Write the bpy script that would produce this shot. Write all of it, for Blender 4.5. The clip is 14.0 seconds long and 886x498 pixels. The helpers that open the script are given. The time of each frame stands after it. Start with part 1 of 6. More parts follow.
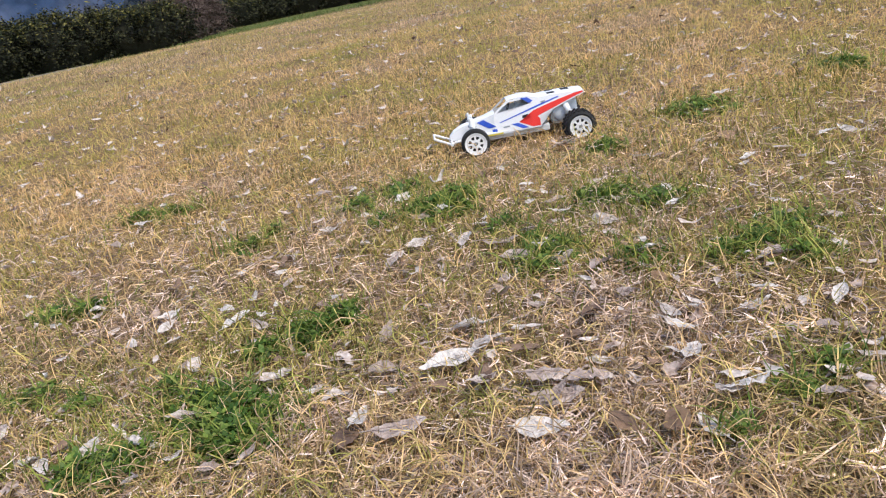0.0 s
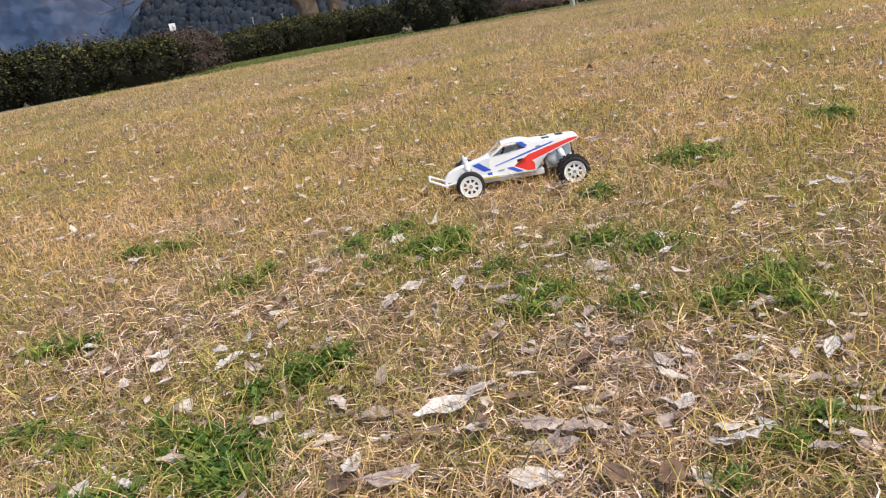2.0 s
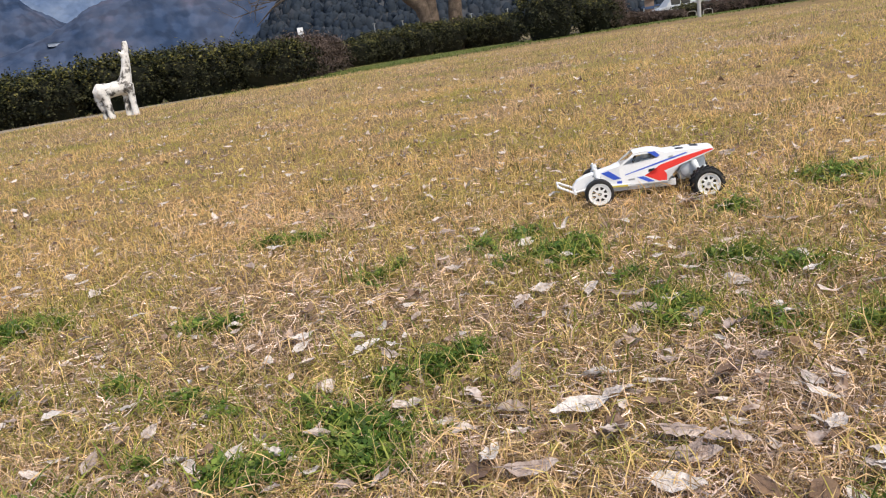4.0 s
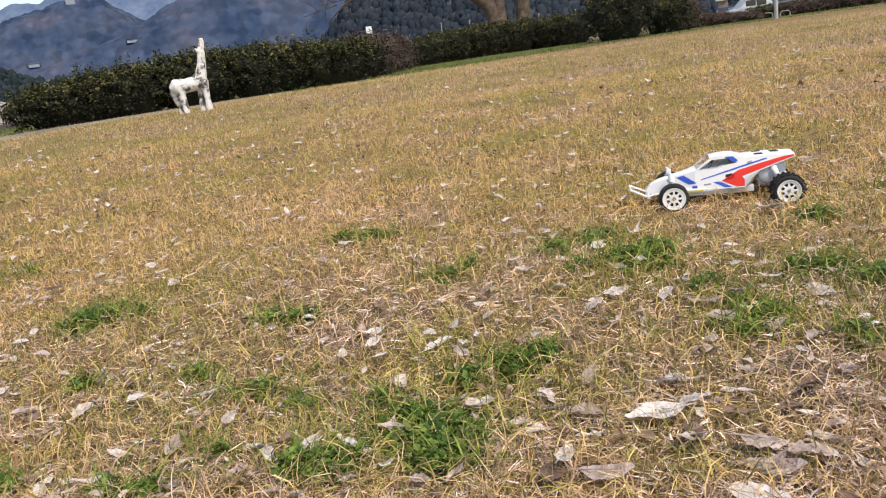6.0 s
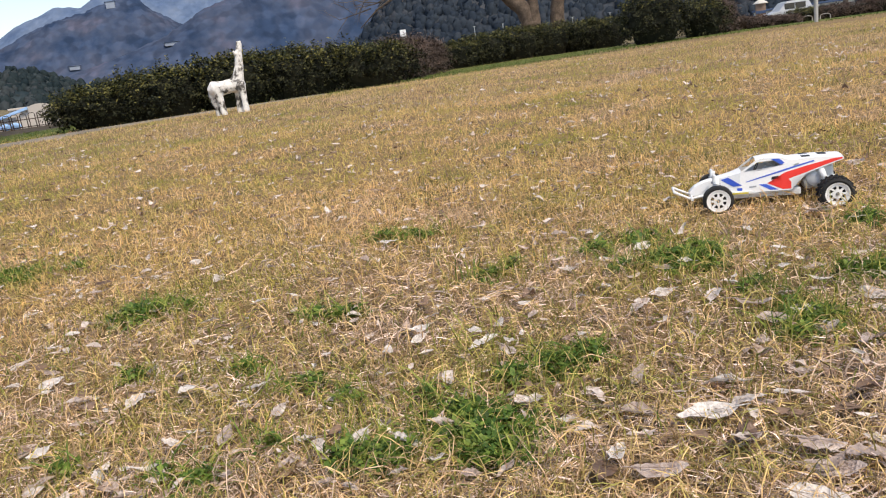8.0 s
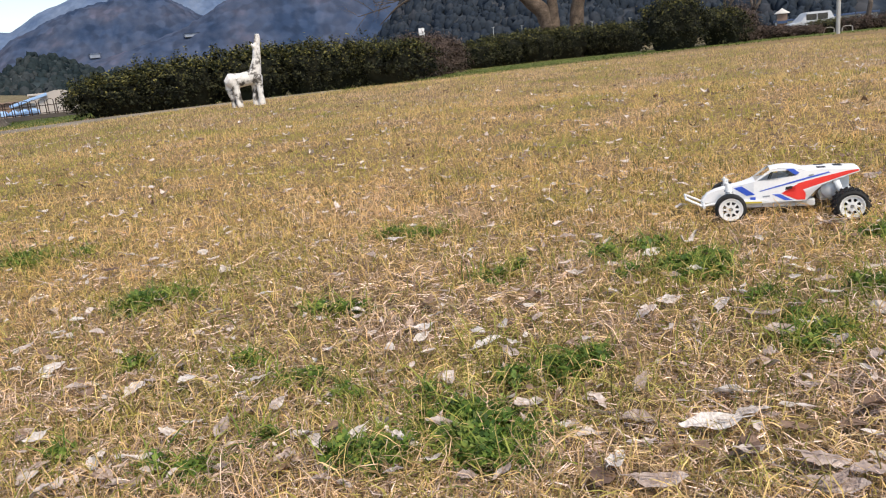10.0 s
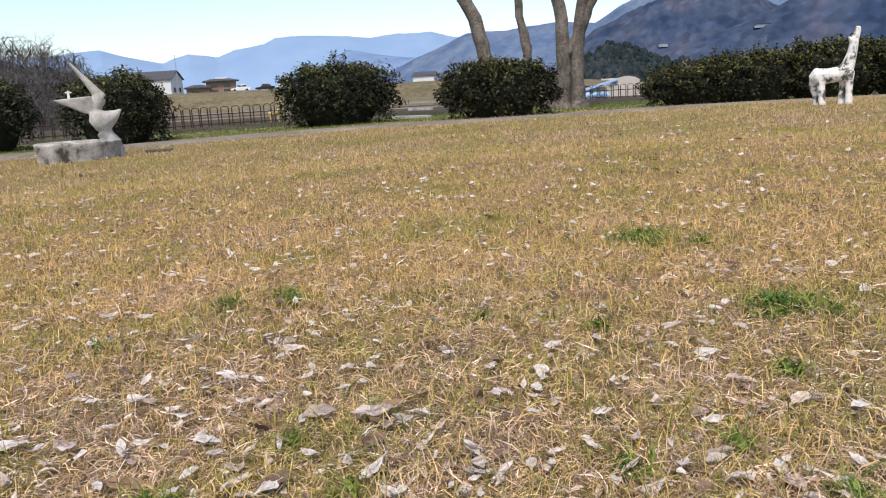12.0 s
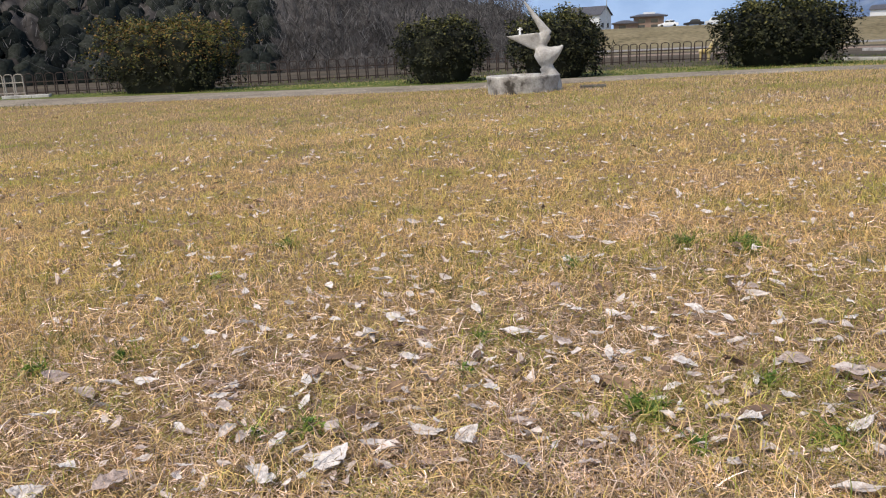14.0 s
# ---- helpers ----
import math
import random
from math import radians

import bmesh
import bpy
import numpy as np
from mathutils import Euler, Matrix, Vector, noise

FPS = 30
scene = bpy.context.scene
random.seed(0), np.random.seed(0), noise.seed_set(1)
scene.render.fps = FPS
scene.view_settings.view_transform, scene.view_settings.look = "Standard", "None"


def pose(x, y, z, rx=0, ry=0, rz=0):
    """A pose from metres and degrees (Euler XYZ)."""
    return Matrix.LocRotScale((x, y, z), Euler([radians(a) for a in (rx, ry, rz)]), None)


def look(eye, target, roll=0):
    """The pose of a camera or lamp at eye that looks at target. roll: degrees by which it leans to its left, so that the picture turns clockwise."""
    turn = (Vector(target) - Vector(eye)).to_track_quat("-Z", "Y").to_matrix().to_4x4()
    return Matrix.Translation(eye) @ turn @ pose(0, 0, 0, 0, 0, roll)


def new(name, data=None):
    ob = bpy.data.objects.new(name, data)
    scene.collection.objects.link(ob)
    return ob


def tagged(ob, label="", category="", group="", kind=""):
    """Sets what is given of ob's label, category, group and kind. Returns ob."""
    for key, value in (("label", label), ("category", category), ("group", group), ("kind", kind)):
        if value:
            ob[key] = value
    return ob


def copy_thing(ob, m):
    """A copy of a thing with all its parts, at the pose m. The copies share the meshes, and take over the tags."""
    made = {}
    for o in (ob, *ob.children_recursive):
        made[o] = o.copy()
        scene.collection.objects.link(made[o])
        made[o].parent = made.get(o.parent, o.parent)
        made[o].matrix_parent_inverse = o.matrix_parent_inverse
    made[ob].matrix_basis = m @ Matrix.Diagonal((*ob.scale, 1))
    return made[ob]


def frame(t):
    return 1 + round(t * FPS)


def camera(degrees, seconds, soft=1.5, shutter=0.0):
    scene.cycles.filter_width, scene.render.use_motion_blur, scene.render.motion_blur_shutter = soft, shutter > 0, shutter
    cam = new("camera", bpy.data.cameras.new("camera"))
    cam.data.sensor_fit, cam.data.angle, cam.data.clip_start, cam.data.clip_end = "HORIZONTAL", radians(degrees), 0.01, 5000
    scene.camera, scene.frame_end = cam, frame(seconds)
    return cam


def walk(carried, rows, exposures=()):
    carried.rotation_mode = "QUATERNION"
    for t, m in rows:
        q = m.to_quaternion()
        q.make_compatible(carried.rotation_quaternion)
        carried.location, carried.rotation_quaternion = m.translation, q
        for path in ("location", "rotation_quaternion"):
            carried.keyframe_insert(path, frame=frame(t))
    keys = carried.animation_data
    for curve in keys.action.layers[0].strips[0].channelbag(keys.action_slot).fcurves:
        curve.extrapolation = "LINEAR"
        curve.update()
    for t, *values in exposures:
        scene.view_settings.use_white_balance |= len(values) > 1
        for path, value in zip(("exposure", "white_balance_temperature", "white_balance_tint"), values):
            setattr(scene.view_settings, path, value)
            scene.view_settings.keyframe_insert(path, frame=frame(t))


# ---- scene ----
cam = camera(60.4, 14.0, 1.15)
PATH = [
    (0, (0.242, 0.643, 0.489), (0.055, 2.517, -0.182), -11.0),
    (0.5, (0.241, 0.641, 0.495), (0.073, 2.546, -0.091), -9.4),
    (1, (0.244, 0.641, 0.498), (0.085, 2.549, -0.08), -9.5),
    (1.5, (0.244, 0.641, 0.498), (0.098, 2.546, -0.091), -9.7),
    (2, (0.238, 0.64, 0.504), (0.088, 2.547, -0.082), -9.6),
    (2.5, (0.233, 0.636, 0.5), (0.084, 2.547, -0.069), -9.4),
    (3, (0.225, 0.626, 0.497), (0.008, 2.544, -0.028), -10.1),
    (3.5, (0.196, 0.612, 0.501), (-0.177, 2.503, -0.031), -8.7),
    (4, (0.189, 0.609, 0.505), (-0.227, 2.493, -0.02), -8.4),
    (4.2, (0.205, 0.61, 0.508), (-0.269, 2.486, 0.001), -7.6),
    (6.3, (0.165, 0.596, 0.509), (-0.403, 2.446, 0.004), -7.8),
    (6.5, (0.165, 0.595, 0.508), (-0.392, 2.448, 0.003), -8.1),
    (7, (0.166, 0.591, 0.51), (-0.411, 2.442, 0.021), -8.0),
    (7.5, (0.165, 0.591, 0.511), (-0.402, 2.445, 0.018), -7.6),
    (8, (0.143, 0.582, 0.506), (-0.5, 2.412, 0.02), -7.7),
    (8.2, (0.126, 0.57, 0.508), (-0.609, 2.372, 0.044), -6.8),
    (10.5, (0.15, 0.598, 0.496), (-0.511, 2.421, 0.008), -5.7),
    (11, (0.137, 0.589, 0.493), (-0.559, 2.396, -0.008), -5.0),
    (11.5, (0.069, 0.542, 0.522), (-1.095, 2.11, 0.09), -6.7),
    (12, (-0.057, 0.446, 0.535), (-1.736, 1.456, 0.133), -3.1),
    (12.5, (-0.064, 0.419, 0.532), (-1.843, 1.218, 0.088), -3.2),
    (13, (-0.017, 0.404, 0.558), (-1.914, 0.845, 0.103), -3.1),
    (13.5, (-0.007, 0.269, 0.566), (-1.943, 0.485, 0.11), -0.1),
    (14, (0.004, 0.267, 0.561), (-1.931, 0.288, 0.054), -2.5),
]
walk(cam, [(t, look(eye, aim, roll)) for t, eye, aim, roll in PATH], [(0, 0.71, 6350, 12), (1.0, 0.71, 6500, 12), (1.7, 0.72, 6900, 12), (4, 0.72, 7000, 12), (11.2, 0.72, 7000, 12), (12.2, 0.71, 6600, 12), (13, 0.71, 6750, 12), (14, 0.71, 6800, 12)])

# ---- world, sun, exposure ----
world = bpy.data.worlds.new("overcast_sky")
scene.world = world
world.use_nodes = True
wn, wl = world.node_tree.nodes, world.node_tree.links
sky = wn.new("ShaderNodeTexSky")
sky.sky_type = "NISHITA"
sky.sun_disc = False
sky.sun_elevation = radians(57)
sky.sun_rotation = radians(132)
sky.air_density, sky.dust_density, sky.ozone_density = 1.0, 0.9, 1.0
wn["Background"].inputs[1].default_value = 0.125
wl.new(sky.outputs[0], wn["Background"].inputs[0])

sun_data = bpy.data.lights.new("sun", "SUN")
sun_data.energy = 2.3
sun_data.angle = radians(14)
sun_data.color = (1.0, 0.92, 0.79)
sun = new("sun", sun_data)
sun.matrix_world = look((5.5, -5.0, 11.5), (0, 0, 0))


# ---- mesh helpers ----
def obj(name, bm, material, parent=None, label="", smooth=False):
    me = bpy.data.meshes.new(name)
    bm.normal_update()
    bm.to_mesh(me)
    bm.free()
    me.materials.append(material)
    if smooth:
        me.polygons.foreach_set("use_smooth", [True] * len(me.polygons))
    ob = new(name, me)
    if parent:
        ob.parent = parent
    if label:
        tagged(ob, label)
    return ob


def part(name, bm, material, parent, label="", smooth=False):
    return obj(name, bm, material, parent, label, smooth)


def share(name, me, parent, m):
    ob = new(name, me)
    ob.parent = parent
    ob.matrix_basis = m
    return ob


def thing(name, label, category, m=None, group="", kind=""):
    ob = new(name)
    ob.empty_display_size = 0.1
    if m is not None:
        ob.matrix_basis = m
    return tagged(ob, label, category, group, kind)


def quads_mesh(name, verts, material, smooth=False):
    """A mesh of loose quads: verts is an array (n, 4, 3)."""
    n = len(verts)
    me = bpy.data.meshes.new(name)
    me.vertices.add(n * 4)
    me.vertices.foreach_set("co", np.ascontiguousarray(verts, dtype=np.float32).ravel())
    me.loops.add(n * 4)
    me.loops.foreach_set("vertex_index", np.arange(n * 4, dtype=np.int32))
    me.polygons.add(n)
    me.polygons.foreach_set("loop_start", np.arange(0, n * 4, 4, dtype=np.int32))
    me.update(calc_edges=True)
    me.materials.append(material)
    return me


def strips_mesh(name, rows, material):
    """Loose ribbons: rows is an array (n, k, 2, 3) of k cross rungs each."""
    n, k = rows.shape[:2]
    me = bpy.data.meshes.new(name)
    me.vertices.add(n * k * 2)
    me.vertices.foreach_set("co", np.ascontiguousarray(rows, dtype=np.float32).ravel())
    base = (np.arange(n) * k * 2)[:, None, None] + (np.arange(k - 1) * 2)[None, :, None] + np.array([0, 1, 3, 2])[None, None, :]
    f = n * (k - 1)
    me.loops.add(f * 4)
    me.loops.foreach_set("vertex_index", base.astype(np.int32).ravel())
    me.polygons.add(f)
    me.polygons.foreach_set("loop_start", np.arange(0, f * 4, 4, dtype=np.int32))
    me.update(calc_edges=True)
    me.materials.append(material)
    return me


def tube(bm, pts, radii, n=8, caps=True, squash=1.0):
    """A round bar through pts with a radius at each."""
    rings = []
    pts = [Vector(p) for p in pts]
    for i, p in enumerate(pts):
        d = (pts[min(i + 1, len(pts) - 1)] - pts[max(i - 1, 0)]).normalized()
        a = d.orthogonal().normalized() if i == 0 else (rings[-1][1] - d * rings[-1][1].dot(d)).normalized()
        b = d.cross(a)
        r = radii[i] if hasattr(radii, "__len__") else radii
        ring = [bm.verts.new(p + (a * math.cos(2 * math.pi * k / n) + b * math.sin(2 * math.pi * k / n) * squash) * r) for k in range(n)]
        rings.append((ring, a))
    for (r0, _), (r1, _) in zip(rings, rings[1:]):
        for k in range(n):
            bm.faces.new((r0[k], r0[(k + 1) % n], r1[(k + 1) % n], r1[k]))
    if caps:
        bm.faces.new(list(reversed(rings[0][0])))
        bm.faces.new(rings[-1][0])


def box(bm, x0, x1, y0, y1, z0, z1, bevel=0.0):
    v = [bm.verts.new((x, y, z)) for x in (x0, x1) for y in (y0, y1) for z in (z0, z1)]
    fs = [bm.faces.new([v[i] for i in q]) for q in ((0, 1, 3, 2), (4, 6, 7, 5), (0, 4, 5, 1), (2, 3, 7, 6), (0, 2, 6, 4), (1, 5, 7, 3))]
    if bevel:
        es = {e for f in fs for e in f.edges}
        bmesh.ops.bevel(bm, geom=list(es), offset=bevel, segments=2, profile=0.6, affect="EDGES")


def lathe(bm, profile, n=24, axis="Y", at=(0, 0, 0)):
    """Turns a profile of (distance along the axis, radius) about an axis."""
    rings = []
    for a, r in profile:
        ring = []
        for k in range(n):
            c, s = math.cos(2 * math.pi * k / n) * r, math.sin(2 * math.pi * k / n) * r
            p = (c, a, s) if axis == "Y" else (c, s, a)
            ring.append(bm.verts.new(Vector(at) + Vector(p)))
        rings.append(ring)
    for r0, r1 in zip(rings, rings[1:]):
        for k in range(n):
            bm.faces.new((r0[k], r0[(k + 1) % n], r1[(k + 1) % n], r1[k]))
    return rings


# ---- materials ----
def mat(name, colours, scale=8.0, rough=0.8, bump=0.2, bump_scale=None, fine=None, vary=0.0, island=0.0, metal=0.0, spec=0.3, coords="Object", detail=6.0, transmit=0.0, tone=0.0, reach=(0.3, 0.7)):
    """Noise between a list of colours, finer grain over it, and a difference from piece to piece."""
    m = bpy.data.materials.new(name)
    m.use_nodes = True
    nt = m.node_tree
    b = nt.nodes["Principled BSDF"]
    co = nt.nodes.new("ShaderNodeTexCoord")
    no = nt.nodes.new("ShaderNodeTexNoise")
    no.inputs["Scale"].default_value, no.inputs["Detail"].default_value, no.inputs["Roughness"].default_value = scale, detail, 0.62
    nt.links.new(co.outputs[coords], no.inputs["Vector"])
    ra = nt.nodes.new("ShaderNodeValToRGB")
    while len(ra.color_ramp.elements) < len(colours):
        ra.color_ramp.elements.new(0.5)
    for i, c in enumerate(colours):
        e = ra.color_ramp.elements[i]
        e.position = reach[0] + (reach[1] - reach[0]) * i / max(1, len(colours) - 1)
        e.color = (*c, 1)
    out = no.outputs["Fac"]
    for source, amount in (("vary", vary), ("island", island)):
        if amount:
            src = nt.nodes.new("ShaderNodeObjectInfo" if source == "vary" else "ShaderNodeNewGeometry")
            ad = nt.nodes.new("ShaderNodeMath")
            ad.operation = "MULTIPLY_ADD"
            nt.links.new(src.outputs["Random" if source == "vary" else "Random Per Island"], ad.inputs[0])
            ad.inputs[1].default_value = amount
            su = nt.nodes.new("ShaderNodeMath")
            su.operation = "SUBTRACT"
            nt.links.new(out, su.inputs[0])
            su.inputs[1].default_value = amount / 2
            nt.links.new(su.outputs[0], ad.inputs[2])
            out = ad.outputs[0]
    nt.links.new(out, ra.inputs["Fac"])
    col = ra.outputs["Color"]
    if fine:
        n2 = nt.nodes.new("ShaderNodeTexNoise")
        n2.inputs["Scale"].default_value, n2.inputs["Detail"].default_value = fine[0], 4.0
        nt.links.new(co.outputs[coords], n2.inputs["Vector"])
        mr = nt.nodes.new("ShaderNodeMapRange")
        mr.inputs["From Min"].default_value, mr.inputs["From Max"].default_value = 0.3, 0.7
        mr.inputs["To Min"].default_value, mr.inputs["To Max"].default_value = 1 - fine[1], 1 + fine[1]
        nt.links.new(n2.outputs["Fac"], mr.inputs["Value"])
        mx = nt.nodes.new("ShaderNodeMix")
        mx.data_type, mx.blend_type = "RGBA", "MULTIPLY"
        mx.inputs[0].default_value = 1.0
        nt.links.new(col, mx.inputs[6])
        nt.links.new(mr.outputs[0], mx.inputs[7])
        col = mx.outputs[2]
    if tone:
        ge = nt.nodes.new("ShaderNodeNewGeometry")
        fr = nt.nodes.new("ShaderNodeMath")
        fr.operation = "MULTIPLY"
        fr.inputs[1].default_value = 37.7
        nt.links.new(ge.outputs["Random Per Island"], fr.inputs[0])
        fc = nt.nodes.new("ShaderNodeMath")
        fc.operation = "FRACT"
        nt.links.new(fr.outputs[0], fc.inputs[0])
        mr = nt.nodes.new("ShaderNodeMapRange")
        mr.inputs["To Min"].default_value, mr.inputs["To Max"].default_value = 1 - tone, 1 + 0.72 * tone
        nt.links.new(fc.outputs[0], mr.inputs["Value"])
        mx = nt.nodes.new("ShaderNodeMix")
        mx.data_type, mx.blend_type = "RGBA", "MULTIPLY"
        mx.inputs[0].default_value = 1.0
        nt.links.new(col, mx.inputs[6])
        nt.links.new(mr.outputs[0], mx.inputs[7])
        col = mx.outputs[2]
    nt.links.new(col, b.inputs["Base Color"])
    b.inputs["Roughness"].default_value, b.inputs["Metallic"].default_value = rough, metal
    b.inputs["Specular IOR Level"].default_value = spec
    if bump:
        bn = nt.nodes.new("ShaderNodeTexNoise")
        bn.inputs["Scale"].default_value, bn.inputs["Detail"].default_value = bump_scale or scale * 5, 6.0
        nt.links.new(co.outputs[coords], bn.inputs["Vector"])
        bp = nt.nodes.new("ShaderNodeBump")
        bp.inputs["Strength"].default_value, bp.inputs["Distance"].default_value = bump, 0.02
        nt.links.new(bn.outputs["Fac"], bp.inputs["Height"])
        nt.links.new(bp.outputs[0], b.inputs["Normal"])
    if transmit:
        tr = nt.nodes.new("ShaderNodeBsdfTranslucent")
        nt.links.new(col, tr.inputs["Color"])
        ms = nt.nodes.new("ShaderNodeMixShader")
        ms.inputs[0].default_value = transmit
        nt.links.new(b.outputs[0], ms.inputs[1])
        nt.links.new(tr.outputs[0], ms.inputs[2])
        nt.links.new(ms.outputs[0], nt.nodes["Material Output"].inputs["Surface"])
    return m


THATCH = [(0.84, 0.68, 0.60), (0.76, 0.585, 0.50), (0.28, 0.185, 0.13), (0.78, 0.59, 0.46), (0.70, 0.505, 0.335), (0.26, 0.185, 0.095), (0.60, 0.45, 0.24)]
STRAW = [(0.83, 0.585, 0.37), (0.87, 0.585, 0.305), (0.87, 0.59, 0.265), (0.80, 0.565, 0.225), (0.67, 0.52, 0.165), (0.49, 0.445, 0.11), (0.39, 0.385, 0.085)]
M_ground = mat("dry_lawn", [(0.19, 0.130, 0.078), (0.22, 0.149, 0.081), (0.25, 0.167, 0.082), (0.225, 0.162, 0.071), (0.168, 0.139, 0.054)], 2.4, 0.95, 1.0, 45, (30, 0.35), coords="Object", spec=0.1, detail=6.0, reach=(0.36, 0.66))
M_rough = mat("rough_valley_ground", [(0.040, 0.033, 0.024), (0.068, 0.054, 0.038), (0.10, 0.079, 0.052)], 0.3, 0.95, 0.8, 2.0, (1.6, 0.4), spec=0.1)
M_bank = mat("far_bank_grass", [(0.12, 0.098, 0.055), (0.17, 0.14, 0.08), (0.215, 0.175, 0.105)], 0.12, 0.95, 0.8, 2.0, (1.1, 0.35), spec=0.1)
M_blade = mat("dry_grass", THATCH, 6.0, 0.75, 0, fine=(26, 0.5), island=0.5, transmit=0.1, tone=0.85, detail=3.0)
M_standing = mat("standing_dry_grass", [(0.70, 0.53, 0.41), (0.66, 0.465, 0.31), (0.56, 0.365, 0.19), (0.66, 0.45, 0.22), (0.56, 0.42, 0.16), (0.42, 0.36, 0.10), (0.26, 0.27, 0.06)], 4.0, 0.75, 0, fine=(22, 0.3), island=0.26, transmit=0.2, tone=0.68, detail=4.0, reach=(0.33, 0.70))
M_lush = mat("lush_grass", [(0.08, 0.15, 0.022), (0.17, 0.245, 0.04), (0.37, 0.39, 0.088)], 9, 0.6, 0, island=0.6, transmit=0.3, tone=0.3)
M_stubble = mat("short_dry_grass", STRAW, 1.7, 0.8, 0, fine=(11, 0.14), island=0.10, transmit=0.48, tone=0.08, detail=5.0, reach=(0.34, 0.68))
# same straw as nearer, its colours paled and tinted bluer for distance
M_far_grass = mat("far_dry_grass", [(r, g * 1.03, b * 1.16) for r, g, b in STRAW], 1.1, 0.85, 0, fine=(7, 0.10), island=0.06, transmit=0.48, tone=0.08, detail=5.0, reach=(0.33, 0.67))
M_green_blade = mat("green_grass", [(0.17, 0.21, 0.035), (0.31, 0.31, 0.06), (0.48, 0.42, 0.11)], 5, 0.7, 0, island=0.7, transmit=0.3, tone=0.35)
M_tuft = mat("olive_tuft", [(0.12, 0.13, 0.03), (0.21, 0.20, 0.055), (0.36, 0.30, 0.10)], 6, 0.75, 0, island=0.7, transmit=0.2, tone=0.4)
M_verge_blade = mat("verge_grass", [(0.045, 0.080, 0.014), (0.085, 0.13, 0.022), (0.155, 0.175, 0.042)], 3, 0.7, 0, island=0.7, transmit=0.2)
M_clover = mat("clover_leaf", [(0.045, 0.10, 0.015), (0.105, 0.185, 0.027), (0.21, 0.285, 0.055)], 20, 0.55, 0, island=0.6, transmit=0.3, tone=0.4)
M_leaf = mat("fallen_leaf", [(0.46, 0.365, 0.32), (0.58, 0.485, 0.435), (0.66, 0.58, 0.525), (0.73, 0.66, 0.61), (0.78, 0.72, 0.675)], 38, 0.85, 0.6, 160, (120, 0.24), vary=0.55, transmit=0.18)
M_leaf_mix = mat("scattered_leaf", [(0.24, 0.16, 0.115), (0.47, 0.36, 0.30), (0.60, 0.50, 0.44), (0.68, 0.60, 0.55)], 90, 0.85, 0.0, island=0.7, transmit=0.15, fine=(160, 0.25))
M_leaf_brown = mat("brown_leaf", [(0.13, 0.085, 0.065), (0.22, 0.14, 0.09), (0.34, 0.22, 0.13)], 25, 0.7, 0.25, 120, vary=0.6, transmit=0.1)
M_path = mat("worn_path", [(0.15, 0.124, 0.092), (0.22, 0.184, 0.14), (0.30, 0.254, 0.195)], 1.2, 0.95, 0.5, 60, (14, 0.35))
# lit and dark clumps painted in; tops paler by young leaves and light
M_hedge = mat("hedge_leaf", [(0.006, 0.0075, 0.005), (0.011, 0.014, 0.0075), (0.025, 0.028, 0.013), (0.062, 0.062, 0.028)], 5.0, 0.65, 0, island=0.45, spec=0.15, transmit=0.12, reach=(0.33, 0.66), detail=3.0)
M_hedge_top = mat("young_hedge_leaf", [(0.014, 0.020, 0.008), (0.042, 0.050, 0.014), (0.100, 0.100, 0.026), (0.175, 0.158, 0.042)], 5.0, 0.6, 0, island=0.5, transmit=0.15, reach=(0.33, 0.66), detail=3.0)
M_red_tips = mat("reddish_young_leaf", [(0.045, 0.058, 0.012), (0.105, 0.112, 0.02), (0.19, 0.165, 0.03), (0.21, 0.12, 0.032)], 2.5, 0.6, 0, island=0.8, transmit=0.15)
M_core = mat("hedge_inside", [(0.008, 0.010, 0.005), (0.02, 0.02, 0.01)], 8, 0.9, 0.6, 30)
M_twig = mat("bare_twig", [(0.040, 0.027, 0.022), (0.085, 0.060, 0.049), (0.14, 0.102, 0.083)], 3, 0.9, 0, island=0.6)
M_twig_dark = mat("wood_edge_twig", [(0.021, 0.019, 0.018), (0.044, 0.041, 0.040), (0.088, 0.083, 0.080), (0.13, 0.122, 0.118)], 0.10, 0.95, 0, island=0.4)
M_bark = mat("grey_bark", [(0.05, 0.043, 0.037), (0.125, 0.106, 0.09), (0.22, 0.19, 0.165)], 2.6, 0.9, 0.9, 14, (20, 0.4))
M_bark_brown = mat("brown_bark", [(0.045, 0.032, 0.024), (0.10, 0.074, 0.054), (0.16, 0.12, 0.09)], 4, 0.9, 0.9, 22, (28, 0.35))
M_bark_dark = mat("dark_bark", [(0.05, 0.04, 0.035), (0.10, 0.08, 0.065), (0.15, 0.12, 0.10)], 5, 0.9, 0.7, 30, (45, 0.2))
M_concrete = mat("weathered_concrete", [(0.22, 0.20, 0.18), (0.40, 0.38, 0.35), (0.52, 0.50, 0.47)], 5, 0.9, 0.35, 60, (70, 0.16))
M_fence = mat("rusty_fence", [(0.02, 0.015, 0.012), (0.04, 0.027, 0.021), (0.068, 0.044, 0.034)], 8, 0.8, 0.2)
M_fence_pale = mat("pale_fence", [(0.30, 0.26, 0.22), (0.42, 0.37, 0.31)], 8, 0.8, 0.2)
M_white = mat("white_plastic", [(0.79, 0.79, 0.79), (0.84, 0.84, 0.835)], 14, 0.32, 0.03, 200, (180, 0.03), spec=0.5)
M_nylon = mat("off_white_nylon", [(0.66, 0.68, 0.69), (0.75, 0.77, 0.78)], 20, 0.45, 0.05, 200)
M_rim = mat("white_rim", [(0.80, 0.80, 0.79), (0.86, 0.86, 0.85)], 20, 0.4, 0.02)
